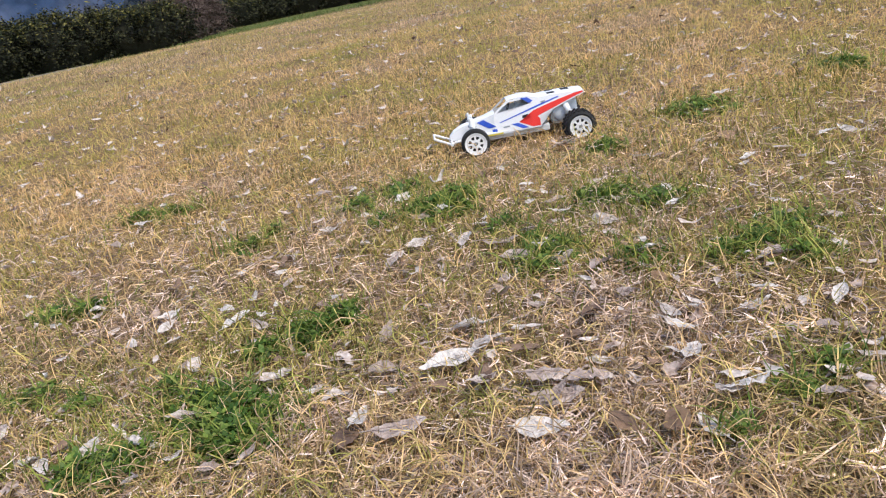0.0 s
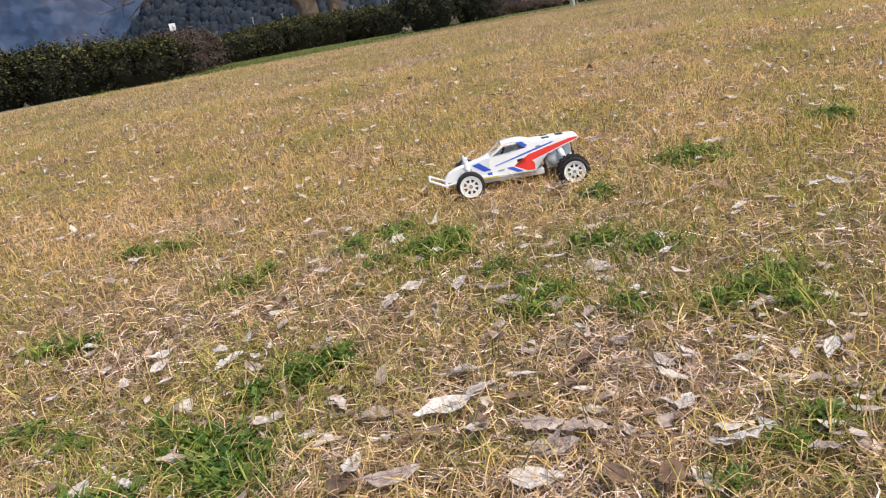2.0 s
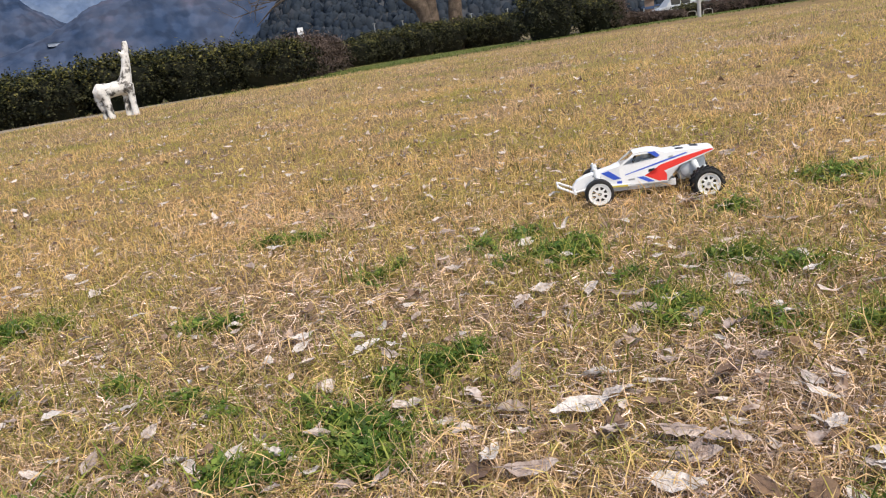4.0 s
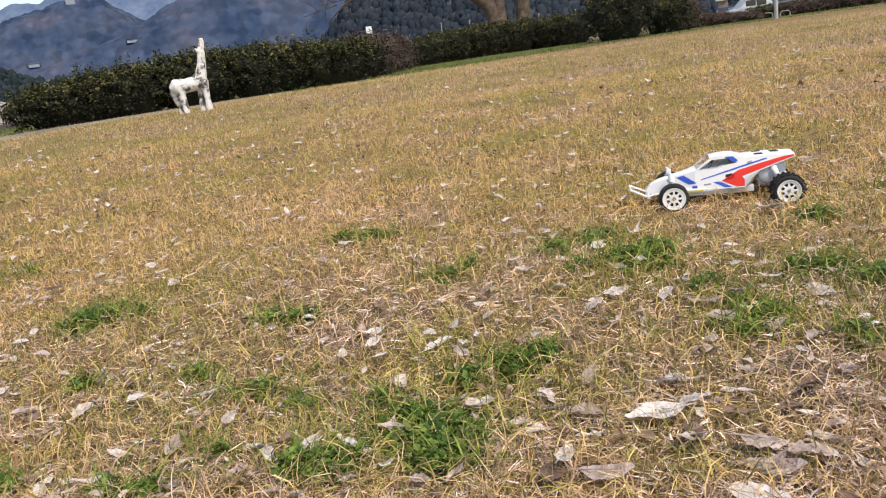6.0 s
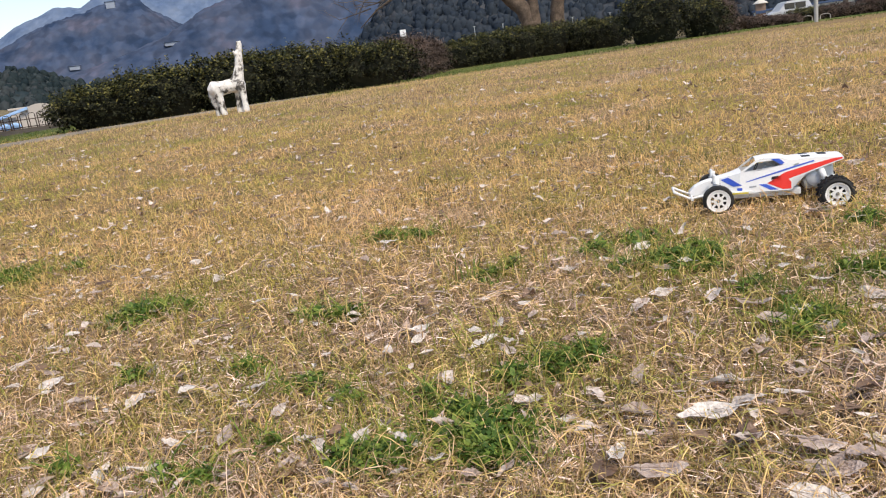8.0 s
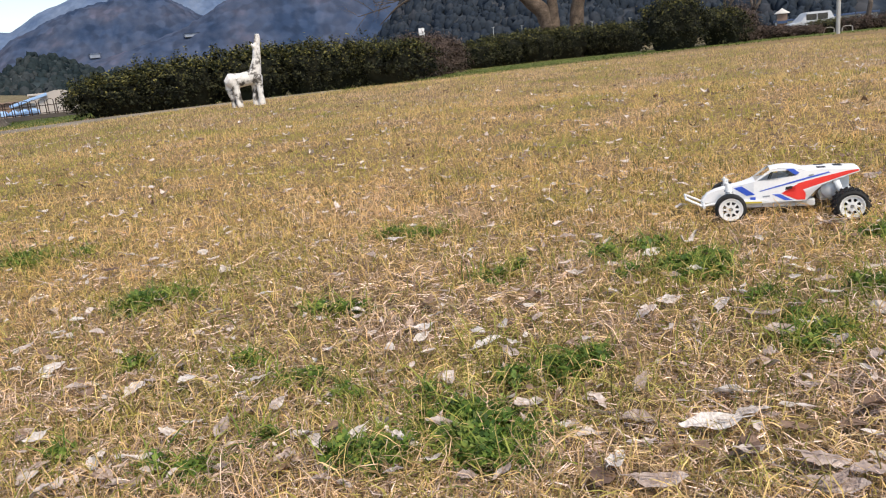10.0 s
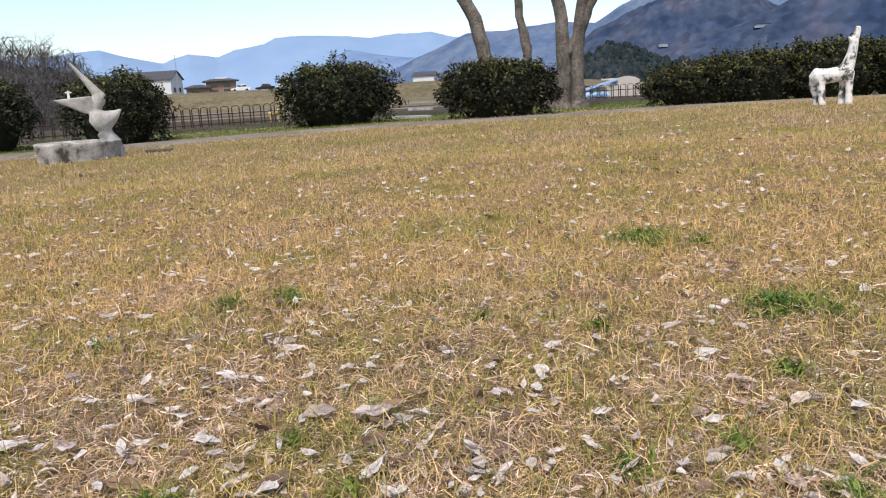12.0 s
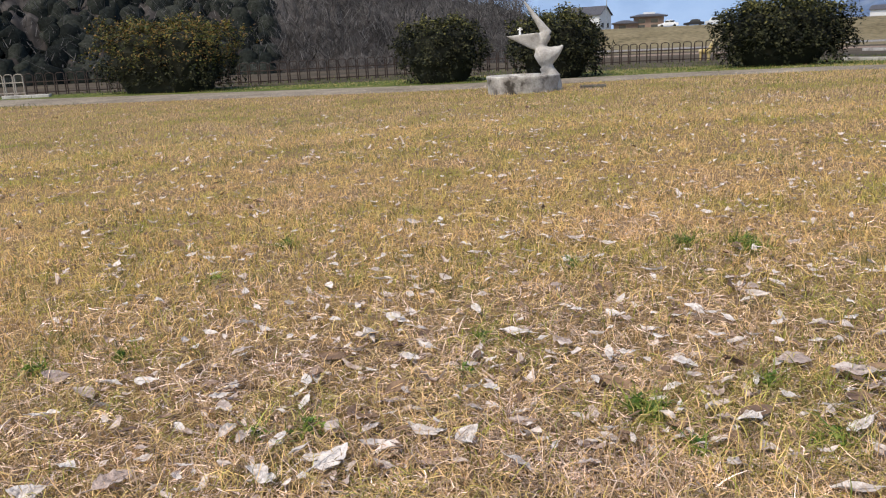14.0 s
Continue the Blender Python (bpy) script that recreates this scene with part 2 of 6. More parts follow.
M_tyre = mat("black_rubber", [(0.012, 0.012, 0.013), (0.03, 0.029, 0.028)], 40, 0.75, 0.2, 300)
M_red = mat("red_decal", [(0.72, 0.035, 0.025), (0.80, 0.05, 0.035)], 20, 0.35, 0)
M_blue = mat("blue_decal", [(0.04, 0.10, 0.52), (0.06, 0.13, 0.60)], 20, 0.35, 0)
M_black = mat("black_plastic", [(0.012, 0.012, 0.013), (0.025, 0.025, 0.025)], 30, 0.5, 0)
M_grey = mat("grey_metal", [(0.30, 0.31, 0.32), (0.42, 0.43, 0.44)], 40, 0.4, 0.05, metal=0.6)
M_yellow = mat("yellow_decal", [(0.55, 0.46, 0.06), (0.62, 0.52, 0.08)], 30, 0.5, 0)


# ---- the ground ----
def lawn_z(x, y):
    r = np.hypot(x, y)
    z = (0.01 * x + 0.018 * y) / np.sqrt(1 + (r / 11) ** 4)
    z = z - 0.0155 * np.clip(r - 28, 0, 52)
    az = np.degrees(np.arctan2(-x, y))
    s = np.clip((r - 128) / 42, 0, 1)
    s = s * s * (3 - 2 * s)
    side = np.clip((az - 40) / 12, 0, 1) * np.clip((100 - az) / 8, 0, 1)
    swell = np.clip((r - 3.5) / 6, 0, 1) * np.clip((17 - r) / 5, 0, 1) * np.clip((az - 4) / 14, 0, 1) * np.clip((88 - az) / 26, 0, 1)
    return z + 4.0 * s * side + 0.06 * swell


def on_lawn(x, y, up=0.0):
    return Vector((x, y, float(lawn_z(np.float64(x), np.float64(y))) + up))


def polar(az, r):
    """A place by compass from the middle of the camera's stand: degrees to the left of +y, and metres."""
    a = radians(az)
    return -math.sin(a) * r + 0.05, math.cos(a) * r + 0.42


radii = np.concatenate([np.linspace(0, 30, 76), np.geomspace(31, 4500, 60)])
turns = np.radians(np.arange(0, 360, 2.0))
gx, gy = np.outer(radii, -np.sin(turns)), np.outer(radii, np.cos(turns))
gz = lawn_z(gx, gy)
near = np.clip(1 - radii / 14, 0, 1)[:, None]
gz = gz + near * 0.006 * np.sin(gx * 3.1 + 1) * np.cos(gy * 2.7)
bm = bmesh.new()
grid = [[bm.verts.new((gx[i, j], gy[i, j], gz[i, j])) for j in range(len(turns))] if i else None for i in range(len(radii))]
mid = bm.verts.new((0, 0, 0))
for j in range(len(turns)):
    k = (j + 1) % len(turns)
    bm.faces.new((mid, grid[1][k], grid[1][j])).normal_flip()
    for i in range(1, len(radii) - 1):
        bm.faces.new((grid[i][j], grid[i][k], grid[i + 1][k], grid[i + 1][j]))
bmesh.ops.recalc_face_normals(bm, faces=bm.faces)
for f in bm.faces:
    c = f.calc_center_median()
    if math.hypot(c.x, c.y) > (17.0 if c.x < -0.55 * c.y else 33.0):
        f.material_index = 2 if math.hypot(c.x, c.y) > 95 else 1
ground = tagged(obj("ground", bm, M_ground, smooth=True), "dry winter lawn, straw-coloured with greener patches", "lawn", kind="structure")
ground.data.materials.append(M_rough)
ground.data.materials.append(M_bank)


def ribbon(name, material, line, half, up, label, category, edge=0.12):
    """A strip laid on the ground along a line, with an uneven edge."""
    bm = bmesh.new()
    fine = []
    for (a, b) in zip(line, line[1:]):
        n = max(2, int((Vector(b[:2]) - Vector(a[:2])).length / 0.35))
        fine += [[a[k] + (b[k] - a[k]) * i / n for k in range(3)] for i in range(n)]
    fine.append(list(line[-1]))
    rows = []
    for i, p in enumerate(fine):
        q0, q1 = fine[max(0, i - 1)], fine[min(len(fine) - 1, i + 1)]
        d = Vector((q1[0] - q0[0], q1[1] - q0[1])).normalized()
        s = Vector((-d.y, d.x))
        row = []
        for k in range(5):
            f = (k - 2) / 2 * p[2]
            if k in (0, 4):
                f += edge * noise.noise((i * 0.35, k * 7.0, 3.1))
            x, y = p[0] + s.x * f, p[1] + s.y * f
            row.append(bm.verts.new(on_lawn(x, y, up if k not in (0, 4) else -0.02)))
        rows.append(row)
    for r0, r1 in zip(rows, rows[1:]):
        for k in range(4):
            bm.faces.new((r0[k], r0[k + 1], r1[k + 1], r1[k]))
    bmesh.ops.recalc_face_normals(bm, faces=bm.faces)
    return tagged(obj(name, bm, material, smooth=True), label, category, kind="structure")


path_line = [(-17.0, -14.0, 1.5), (-15.2, -6.2, 1.5), (-14.5, -3.1, 1.3), (-13.35, 0.46, 1.2), (-12.35, 4.6, 1.2), (-11.1, 6.5, 1.1), (-9.6, 8.1, 1.05), (-9.15, 9.5, 1.1), (-9.0, 10.9, 1.0), (-7.85, 12.4, 0.62), (-6.55, 13.9, 0.4)]
ribbon("path", M_path, path_line, 1, 0.02, "worn grey gravel path along the lawn's edge", "path", 0.14)

M_verge = mat("green_verge", [(0.045, 0.065, 0.015), (0.075, 0.10, 0.022), (0.12, 0.135, 0.035), (0.17, 0.15, 0.06)], 1.6, 0.95, 0.9, 25, (14, 0.6), spec=0.1)
ribbon("verge", M_verge, [(*polar(33, 14.9), 0.35), (*polar(26, 15.2), 0.5), (*polar(20, 17.4), 1.2), (*polar(15, 20.8), 3.3), (*polar(8, 24.3), 3.8), (*polar(2, 24.8), 3.4), (*polar(-4, 25.2), 2.2), (*polar(-14, 27.5), 1.0)], 1, 0.015, "green grass verge along the hedges", "verge", 0.5)
ribbon("path_verge", M_verge, [(-17.8, -16.0, 2.6), (-16.6, -7.0, 2.6), (-15.8, -1.0, 2.6), (-15.1, 4.2, 2.6), (-14.2, 8.0, 3.0), (-13.2, 12.4, 4.2), (-12.6, 16.4, 4.0)], 1, 0.012, "green grass strip between path and fence", "verge", 0.4)

# ---- grass: curved blades near the camera, coarser with distance ----
rng = np.random.default_rng(5)
MID = (0.05, 0.42)


def bent_blades(name, x, y, material, long0, long1, rise, droop, wide, spread, rungs=4, shrink=0.0, curl=0.9, lift=0.006):
    """Loose ribbons that leave the ground at an angle, arch over and wander sideways; all angles in degrees."""
    n = len(x)
    r = np.hypot(x - MID[0], y - MID[1])
    length = (long0 + (long1 - long0) * rng.random(n) ** 1.4) / (1 + shrink * np.maximum(r - 2, 0))
    turn = rng.random(n) * 2 * np.pi
    up = np.radians(rise[0] + (rise[1] - rise[0]) * rng.random(n))
    fall = np.radians(droop[0] + (droop[1] - droop[0]) * rng.random(n)) / (rungs - 1)
    bend = rng.normal(0, curl, n) / (rungs - 1)
    w = (wide + spread * np.maximum(r - 1, 0)) * (0.55 + 0.9 * rng.random(n))
    roll = rng.normal(0, 0.6, n)
    floor = lawn_z(x, y)
    p = np.stack([x, y, floor + lift * rng.random(n)], 1)
    rows = np.zeros((n, rungs, 2, 3), np.float32)
    taper = {2: (1.0, 0.35), 3: (1.0, 0.9, 0.15), 4: (0.9, 1.0, 0.75, 0.12)}[rungs]
    for k in range(rungs):
        flat = np.cos(up)
        d = np.stack([np.cos(turn) * flat, np.sin(turn) * flat, np.sin(up)], 1)
        s = np.stack([-np.sin(turn), np.cos(turn), np.zeros(n)], 1)
        s = s * np.cos(roll)[:, None] + np.cross(d, s) * np.sin(roll)[:, None]
        rows[:, k, 0] = p - s * (w * taper[k] / 2)[:, None]
        rows[:, k, 1] = p + s * (w * taper[k] / 2)[:, None]
        p = p + d * (length / (rungs - 1))[:, None]
        p[:, 2] = np.maximum(p[:, 2], floor + 0.001 + 0.004 * rng.random(n))
        up, turn = up - fall, turn + bend
    return new(name, strips_mesh(name, rows, material))


def sector(n, r0, r1, az0=-35, az1=134, stray=0.05):
    """Random places on the lawn, equally many in each ring that is a fixed ratio wide."""
    r = r0 * (r1 / r0) ** rng.random(n)
    a = np.radians(np.where(rng.random(n) < stray, 360 * rng.random(n), az0 + (az1 - az0) * rng.random(n) + rng.normal(0, 3, n)))
    return MID[0] - np.sin(a) * r, MID[1] + np.cos(a) * r, r


def off_path(x, y):
    ok = np.ones(len(x), bool)
    for (x0, y0, w0), (x1, y1, w1) in zip(path_line, path_line[1:]):
        dx, dy = x1 - x0, y1 - y0
        t = np.clip(((x - x0) * dx + (y - y0) * dy) / (dx * dx + dy * dy), 0, 1)
        ok &= np.hypot(x - x0 - t * dx, y - y0 - t * dy) > (w0 + (w1 - w0) * t) * 0.95
    return ok


clover_ahead = [(-0.13, 1.43, 0.062), (-0.17, 1.47, 0.042), (-0.115, 1.38, 0.040), (-0.13, 1.59, 0.026), (-0.065, 1.63, 0.035), (-0.03, 1.67, 0.03), (-0.24, 1.37, 0.034), (-0.29, 1.36, 0.03), (-0.25, 1.52, 0.02), (-0.46, 1.56, 0.031), (-0.37, 1.52, 0.019), (-0.6, 1.62, 0.026), (-1.07, 1.92, 0.061), (-0.96, 1.95, 0.022), (-0.59, 1.87, 0.034), (-0.53, 1.87, 0.029), (-0.59, 2.46, 0.043), (-0.68, 2.45, 0.034), (0.1, 2.12, 0.054), (0.14, 2.18, 0.037), (0.01, 2.29, 0.044), (-0.08, 2.23, 0.036), (-0.28, 2.07, 0.033), (0.29, 1.77, 0.032), (0.32, 1.8, 0.029)]
clover_right = [(0.23, 1.95, 0.023), (-1.84, 2.29, 0.071), (-0.42, 1.38, 0.016), (-0.47, 1.29, 0.028), (-0.82, 1.59, 0.02), (-0.7, 1.3, 0.018), (0.27, 1.84, 0.026), (0.41, 2.01, 0.045), (0.47, 2.34, 0.041), (-0.01, 2.09, 0.021), (0.51, 1.94, 0.048), (0.44, 2.0, 0.032), (0.75, 2.56, 0.076), (0.59, 1.69, 0.041), (0.65, 1.74, 0.038), (0.54, 1.67, 0.026), (0.63, 1.63, 0.031), (0.42, 1.71, 0.032), (0.27, 1.73, 0.027), (0.09, 2.11, 0.046), (-0.25, 2.15, 0.017), (0.55, 1.35, 0.02), (0.5, 1.32, 0.013), (0.42, 1.26, 0.016), (1.18, 2.75, 0.06)]
clover_aside = [(-2.33, -0.2, 0.04), (-1.96, -0.33, 0.028), (-1.07, 0.06, 0.024), (-1.06, -0.02, 0.018), (-1.04, 0.59, 0.036), (-1.08, 0.57, 0.024), (-0.94, 0.62, 0.021), (-0.94, 0.81, 0.027), (-2.01, 1.12, 0.05), (-2.06, 0.97, 0.04), (-1.43, -0.37, 0.017), (-1.41, 0.35, 0.02), (-1.25, 0.31, 0.014), (-1.38, -0.52, 0.03), (-1.9, 0.62, 0.021), (-1.13, 0.8, 0.016), (-1.04, 1.89, 0.051), (-1.23, 1.53, 0.037), (-0.74, 1.13, 0.037), (-1.76, 2.23, 0.056), (-1.95, 1.11, 0.031), (-0.53, 1.29, 0.032), (-1.46, 1.38, 0.029), (-1.63, 2.33, 0.033)]

clover_all = [(cx, cy, 0.76 * size) for cx, cy, size in clover_ahead + clover_right + [(cx, cy, 0.62 * size) for cx, cy, size in clover_aside]]
thick_clover = set(clover_all[:8] + clover_all[12:13] + clover_all[18:20])


def off_clover(x, y):
    ok = np.ones(len(x), bool)
    for cx, cy, size in clover_all:
        ok &= (np.hypot((x - cx) / 1.3, y - cy) > size * 1.1) | (rng.random(len(x)) < 0.6)
    return ok


# straw lying matted, and arching blades that stand in it
x, y, r = sector(118000, 0.72, 3.7)
ok = off_clover(x, y) & (rng.random(len(x)) > np.clip((r - 1.7) / 2.0, 0, 1))
tagged(bent_blades("matted_straw", x[ok], y[ok], M_blade, 0.020, 0.060, (-4, 24), (-12, 40), 0.0017, 0.0002, 4, curl=1.9, lift=0.010), "straw-coloured dry grass lying matted over the lawn", "grass", kind="stuff")
x, y, r = sector(95000, 0.72, 3.7)
ok = off_clover(x, y) & (rng.random(len(x)) > np.clip((r - 1.7) / 2.0, 0, 1))
tagged(bent_blades("dry_grass", x[ok], y[ok], M_standing, 0.022, 0.075, (30, 86), (50, 190), 0.00125, 0.00025, 4, curl=1.3, lift=0.008), "thin curling dry grass blades standing in matted straw", "grass", kind="stuff")
x, y, r = sector(160000, 1.6, 6.6)
ok = off_path(x, y) & off_clover(x, y) & (rng.random(len(x)) < np.clip((r - 1.5) / 1.1, 0, 1))
tagged(bent_blades("short_dry_grass", x[ok], y[ok], M_stubble, 0.018, 0.060, (12, 85), (30, 140), 0.0016, 0.00032, 3, 0.0, curl=1.3, lift=0.008), "short straw-coloured dry grass of the wider lawn", "grass", kind="stuff")
x, y, r = sector(135000, 5.6, 17.5)
ok = off_path(x, y)
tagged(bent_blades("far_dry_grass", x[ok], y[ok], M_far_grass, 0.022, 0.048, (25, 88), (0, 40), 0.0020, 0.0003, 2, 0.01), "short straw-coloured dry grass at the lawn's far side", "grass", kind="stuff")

# greener blades: round the clover, in broad greenish drifts, and in small tufts farther out
gx2, gy2 = [], []
for cx, cy, size in clover_all:
    k = int(3600 * size) + 10
    gx2.append(cx + (size * 1.5 + 0.04) * rng.normal(size=k))
    gy2.append(cy + (size * 1.5 + 0.04) * rng.normal(size=k))
x, y, r = sector(1500, 0.95, 12, -32, 124, 0)
lush = np.sin(x * 1.7 + 0.6 * np.sin(y * 2.3)) * np.cos(y * 1.9 + 1.0) + 0.35 * np.sin(x * 5.1) * np.sin(y * 4.3)
ok = lush + 0.4 * rng.normal(size=len(x)) > 0.1
each = rng.integers(8, 40, ok.sum())
gr = np.repeat(r[ok], each)
gx2.append(np.repeat(x[ok], each) + rng.normal(size=len(gr)) * (0.03 + 0.014 * gr) * 1.3)
gy2.append(np.repeat(y[ok], each) + rng.normal(size=len(gr)) * (0.03 + 0.012 * gr))
for cx, cy in ((0.44, 1.96), (0.60, 1.94), (0.64, 1.71), (0.70, 1.62), (0.34, 1.95), (0.24, 1.92), (0.74, 2.17), (0.90, 2.14), (0.03, 1.93), (-0.17, 1.70), (-0.28, 1.63), (0.59, 1.44), (-1.25, 1.52), (-1.12, 1.26)):
    gx2.append(cx + 0.11 * rng.normal(size=150))
    gy2.append(cy + 0.10 * rng.normal(size=150))
x, y, r = sector(800, 4.5, 13.5, 36, 126, 0)
each = rng.integers(8, 36, len(x))
gx2.append(np.repeat(x, each) + 0.24 * rng.normal(size=each.sum()))
gy2.append(np.repeat(y, each) + 0.17 * rng.normal(size=each.sum()))
x, y, r = sector(420, 8.0, 12.8, 48, 122, 0)
each = rng.integers(10, 34, len(x))
gx2.append(np.repeat(x, each) + 0.30 * rng.normal(size=each.sum()))
gy2.append(np.repeat(y, each) + 0.25 * rng.normal(size=each.sum()))
x, y = np.concatenate(gx2), np.concatenate(gy2)
ok = off_path(x, y)
tagged(bent_blades("sparse_green_grass", x[ok], y[ok], M_green_blade, 0.018, 0.06, (30, 85), (20, 110), 0.0016, 0.0003, 3, 0.05, curl=0.6), "thin green blades among the dry grass", "grass", kind="stuff")
x, y, r = sector(620, 1.8, 12, -32, 124, 0)
each = rng.integers(12, 55, len(x))
w3 = np.repeat(0.016 + 0.009 * r * (0.4 + rng.random(len(r))), each)
x, y = np.repeat(x, each) + w3 * 1.5 * rng.normal(size=each.sum()), np.repeat(y, each) + w3 * rng.normal(size=each.sum())
ok = off_path(x, y)
tagged(bent_blades("olive_tufts", x[ok], y[ok], M_tuft, 0.018, 0.055, (35, 88), (10, 70), 0.0016, 0.00034, 2, 0.03), "small olive-green grass tufts scattered over the lawn", "grass", kind="stuff")


# ---- clover ----
def clover_patch(cx, cy, size, thick):
    n = int((270000 if thick else 75000) * size * size) + 10
    aa = rng.random(n) * 2 * np.pi
    lobes = 1 + 0.28 * np.sin(2 * aa + cx * 31) + 0.18 * np.sin(5 * aa + cy * 17)
    rr = 1.4 * size * rng.random(n) ** 0.62 * lobes * (1 + 0.25 * np.abs(rng.normal(size=n)))
    px, py = cx + rr * np.cos(aa), cy + rr * np.sin(aa)
    pz = lawn_z(px, py) + 0.005 + 0.010 * np.clip(1 - (rr / (1.4 * size)) ** 2, 0, 1) + 0.014 * rng.random(n)
    tilt = rng.normal(0, 0.45, (n, 2))
    s = 0.0024 + 0.0030 * rng.random(n)
    t0 = rng.random(n) * 2 * np.pi
    c = np.stack([px, py, pz], 1)
    out = []
    for k in range(3):
        t = t0 + k * 2.094
        d = np.stack([np.cos(t), np.sin(t), tilt[:, 0] * np.cos(t) + tilt[:, 1] * np.sin(t) + 0.1], 1) * s[:, None]
        e = np.stack([-np.sin(t), np.cos(t), -tilt[:, 0] * np.sin(t) + tilt[:, 1] * np.cos(t)], 1) * s[:, None]
        out.append(np.stack([c, c + d * 1.05 - e * 0.95, c + d * 1.8, c + d * 1.05 + e * 0.95], 1))
    tagged(new("clover_patch", quads_mesh("clover_patch", np.concatenate(out), M_clover)), "low dark green clover patch growing in dry grass", "clover", "clover patches", "stuff")


for cx, cy, size in clover_all:
    clover_patch(cx, cy, size, (cx, cy, size) in thick_clover)
gx2 = [cx + 1.25 * size * rng.normal(size=int(2600 * size)) for cx, cy, size in clover_all]
gy2 = [cy + 0.95 * size * rng.normal(size=int(2600 * size)) for cx, cy, size in clover_all]
tagged(bent_blades("clover_grass", np.concatenate(gx2), np.concatenate(gy2), M_lush, 0.03, 0.075, (40, 88), (50, 140), 0.0018, 0.0002, 4, curl=0.6), "fresh green grass blades curling over the clover patches", "grass", kind="stuff")


# ---- fallen leaves ----
def leaf_mesh(name, length, width, curl, fold, material, seed):
    rnd = random.Random(seed)
    bm = bmesh.new()
    rows = []
    twist = rnd.uniform(-0.45, 0.45)
    wave = rnd.uniform(4, 9)
    for i in range(11):
        f = i / 10
        w = width / 2 * math.sin(math.pi * min(0.985, f ** 0.85 * 0.97 + 0.02)) ** 0.8 * rnd.uniform(0.95, 1.03) + 0.0003
        x = (f - 0.5) * length
        z = 0.32 * curl * length * (f - 0.5) ** 2 * 2.2 + 0.002 * rnd.uniform(-1, 1)
        row = []
        for k, s in enumerate((-1, -0.5, 0, 0.5, 1)):
            up = 0.45 * fold * abs(s) ** 1.5 * w + 0.08 * w * rnd.uniform(-1, 1) * abs(s) + 0.16 * w * abs(s) * math.sin(f * wave + s * 2)
            ang = twist * (f - 0.5)
            row.append(bm.verts.new((x, s * w * math.cos(ang) - up * math.sin(ang), z + up * math.cos(ang) + s * w * math.sin(ang))))
        rows.append(row)
    for r0, r1 in zip(rows, rows[1:]):
        for k in range(4):
            bm.faces.new((r0[k], r0[k + 1], r1[k + 1], r1[k]))
    tube(bm, [(-length * 0.5 - 0.012, 0, rows[0][2].co.z + 0.001), (-length * 0.5, 0, rows[0][2].co.z), (length * 0.3, 0, rows[8][2].co.z + 0.0005)], [0.0007, 0.0008, 0.0003], 4, False)
    low = min(v.co.z for v in bm.verts)
    for v in bm.verts:
        v.co.z -= low
    me = bpy.data.meshes.new(name)
    bm.to_mesh(me)
    bm.free()
    me.polygons.foreach_set("use_smooth", [True] * len(me.polygons))
    me.materials.append(material)
    return me


pale_leaves = [leaf_mesh("fallen_leaf", *p, M_leaf, 30 + i) for i, p in enumerate([(0.062, 0.030, 0.15, 0.25), (0.055, 0.022, 0.45, 0.8), (0.068, 0.034, 0.3, 0.4), (0.048, 0.026, -0.3, 0.6), (0.058, 0.026, 0.7, 0.4), (0.064, 0.022, 0.4, 1.2), (0.045, 0.024, 0.25, -0.5), (0.056, 0.032, -0.4, 0.4), (0.06, 0.024, 0.2, 1.0), (0.052, 0.03, 0.6, -0.3), (0.066, 0.031, -0.2, 0.9), (0.06, 0.020, 0.9, 0.9)])]
brown_leaves = [leaf_mesh("brown_leaf", *p, M_leaf_brown, 60 + i) for i, p in enumerate([(0.07, 0.036, 0.15, 0.25), (0.055, 0.03, 0.3, 0.4), (0.062, 0.03, -0.2, 0.3)])]
lay = random.Random(11)


def lay_leaf(x, y, turn, length, brown=False):
    """A leaf of a length in centimetres, its stalk's line turned about the upright."""
    me = lay.choice(brown_leaves if brown else pale_leaves)
    ob = new("fallen_leaf", me)
    own = max(v.co.x for v in me.vertices) - min(v.co.x for v in me.vertices)
    lean = 0.6 if length > 6 else 1.0
    ob.matrix_basis = pose(x, y, on_lawn(x, y, 0.017 + lay.uniform(-0.003, 0.006)).z, lay.gauss(0, 15) * lean, lay.gauss(0, 9) * lean, turn + lay.choice((0, 180))) @ Matrix.Scale(max(0.35, 0.0112 * length / own), 4)
    tagged(ob, "brown dry fallen leaf lying on dry grass" if brown else "pale grey-beige dry fallen leaf, curled, on dry grass", "leaf", "fallen leaves")


# places on the lawn, degrees of turn and centimetres of length
leaf_row_0 = [(0.52, 1.29, 4, 4.1), (0.61, 1.48, 57, 4.5), (0.57, 1.42, 4, 3.2), (0.7, 1.73, 11, 3.6), (0.88, 2.14, 19, 4.9), (0.54, 1.44, 4, 2.2), (0.66, 1.77, 33, 3.9), (0.59, 1.63, 11, 6.0), (0.45, 1.32, 11, 5.7), (0.54, 1.53, -24, 3.5), (0.67, 1.83, -24, 3.4), (1.1, 2.86, 4, 5.1), (0.43, 1.32, -24, 3.1), (0.62, 1.78, 19, 2.6), (0.4, 1.27, -70, 4.9), (0.6, 1.82, 11, 4.6), (0.68, 2.03, 19, 2.8), (0.85, 2.47, 4, 3.5), (0.41, 1.41, -30, 4.7), (0.82, 2.63, 4, 5.1), (0.42, 1.51, -63, 4.0), (0.66, 2.24, 4, 2.6), (0.38, 1.59, -36, 3.1), (0.3, 1.38, 1, 5.6)]
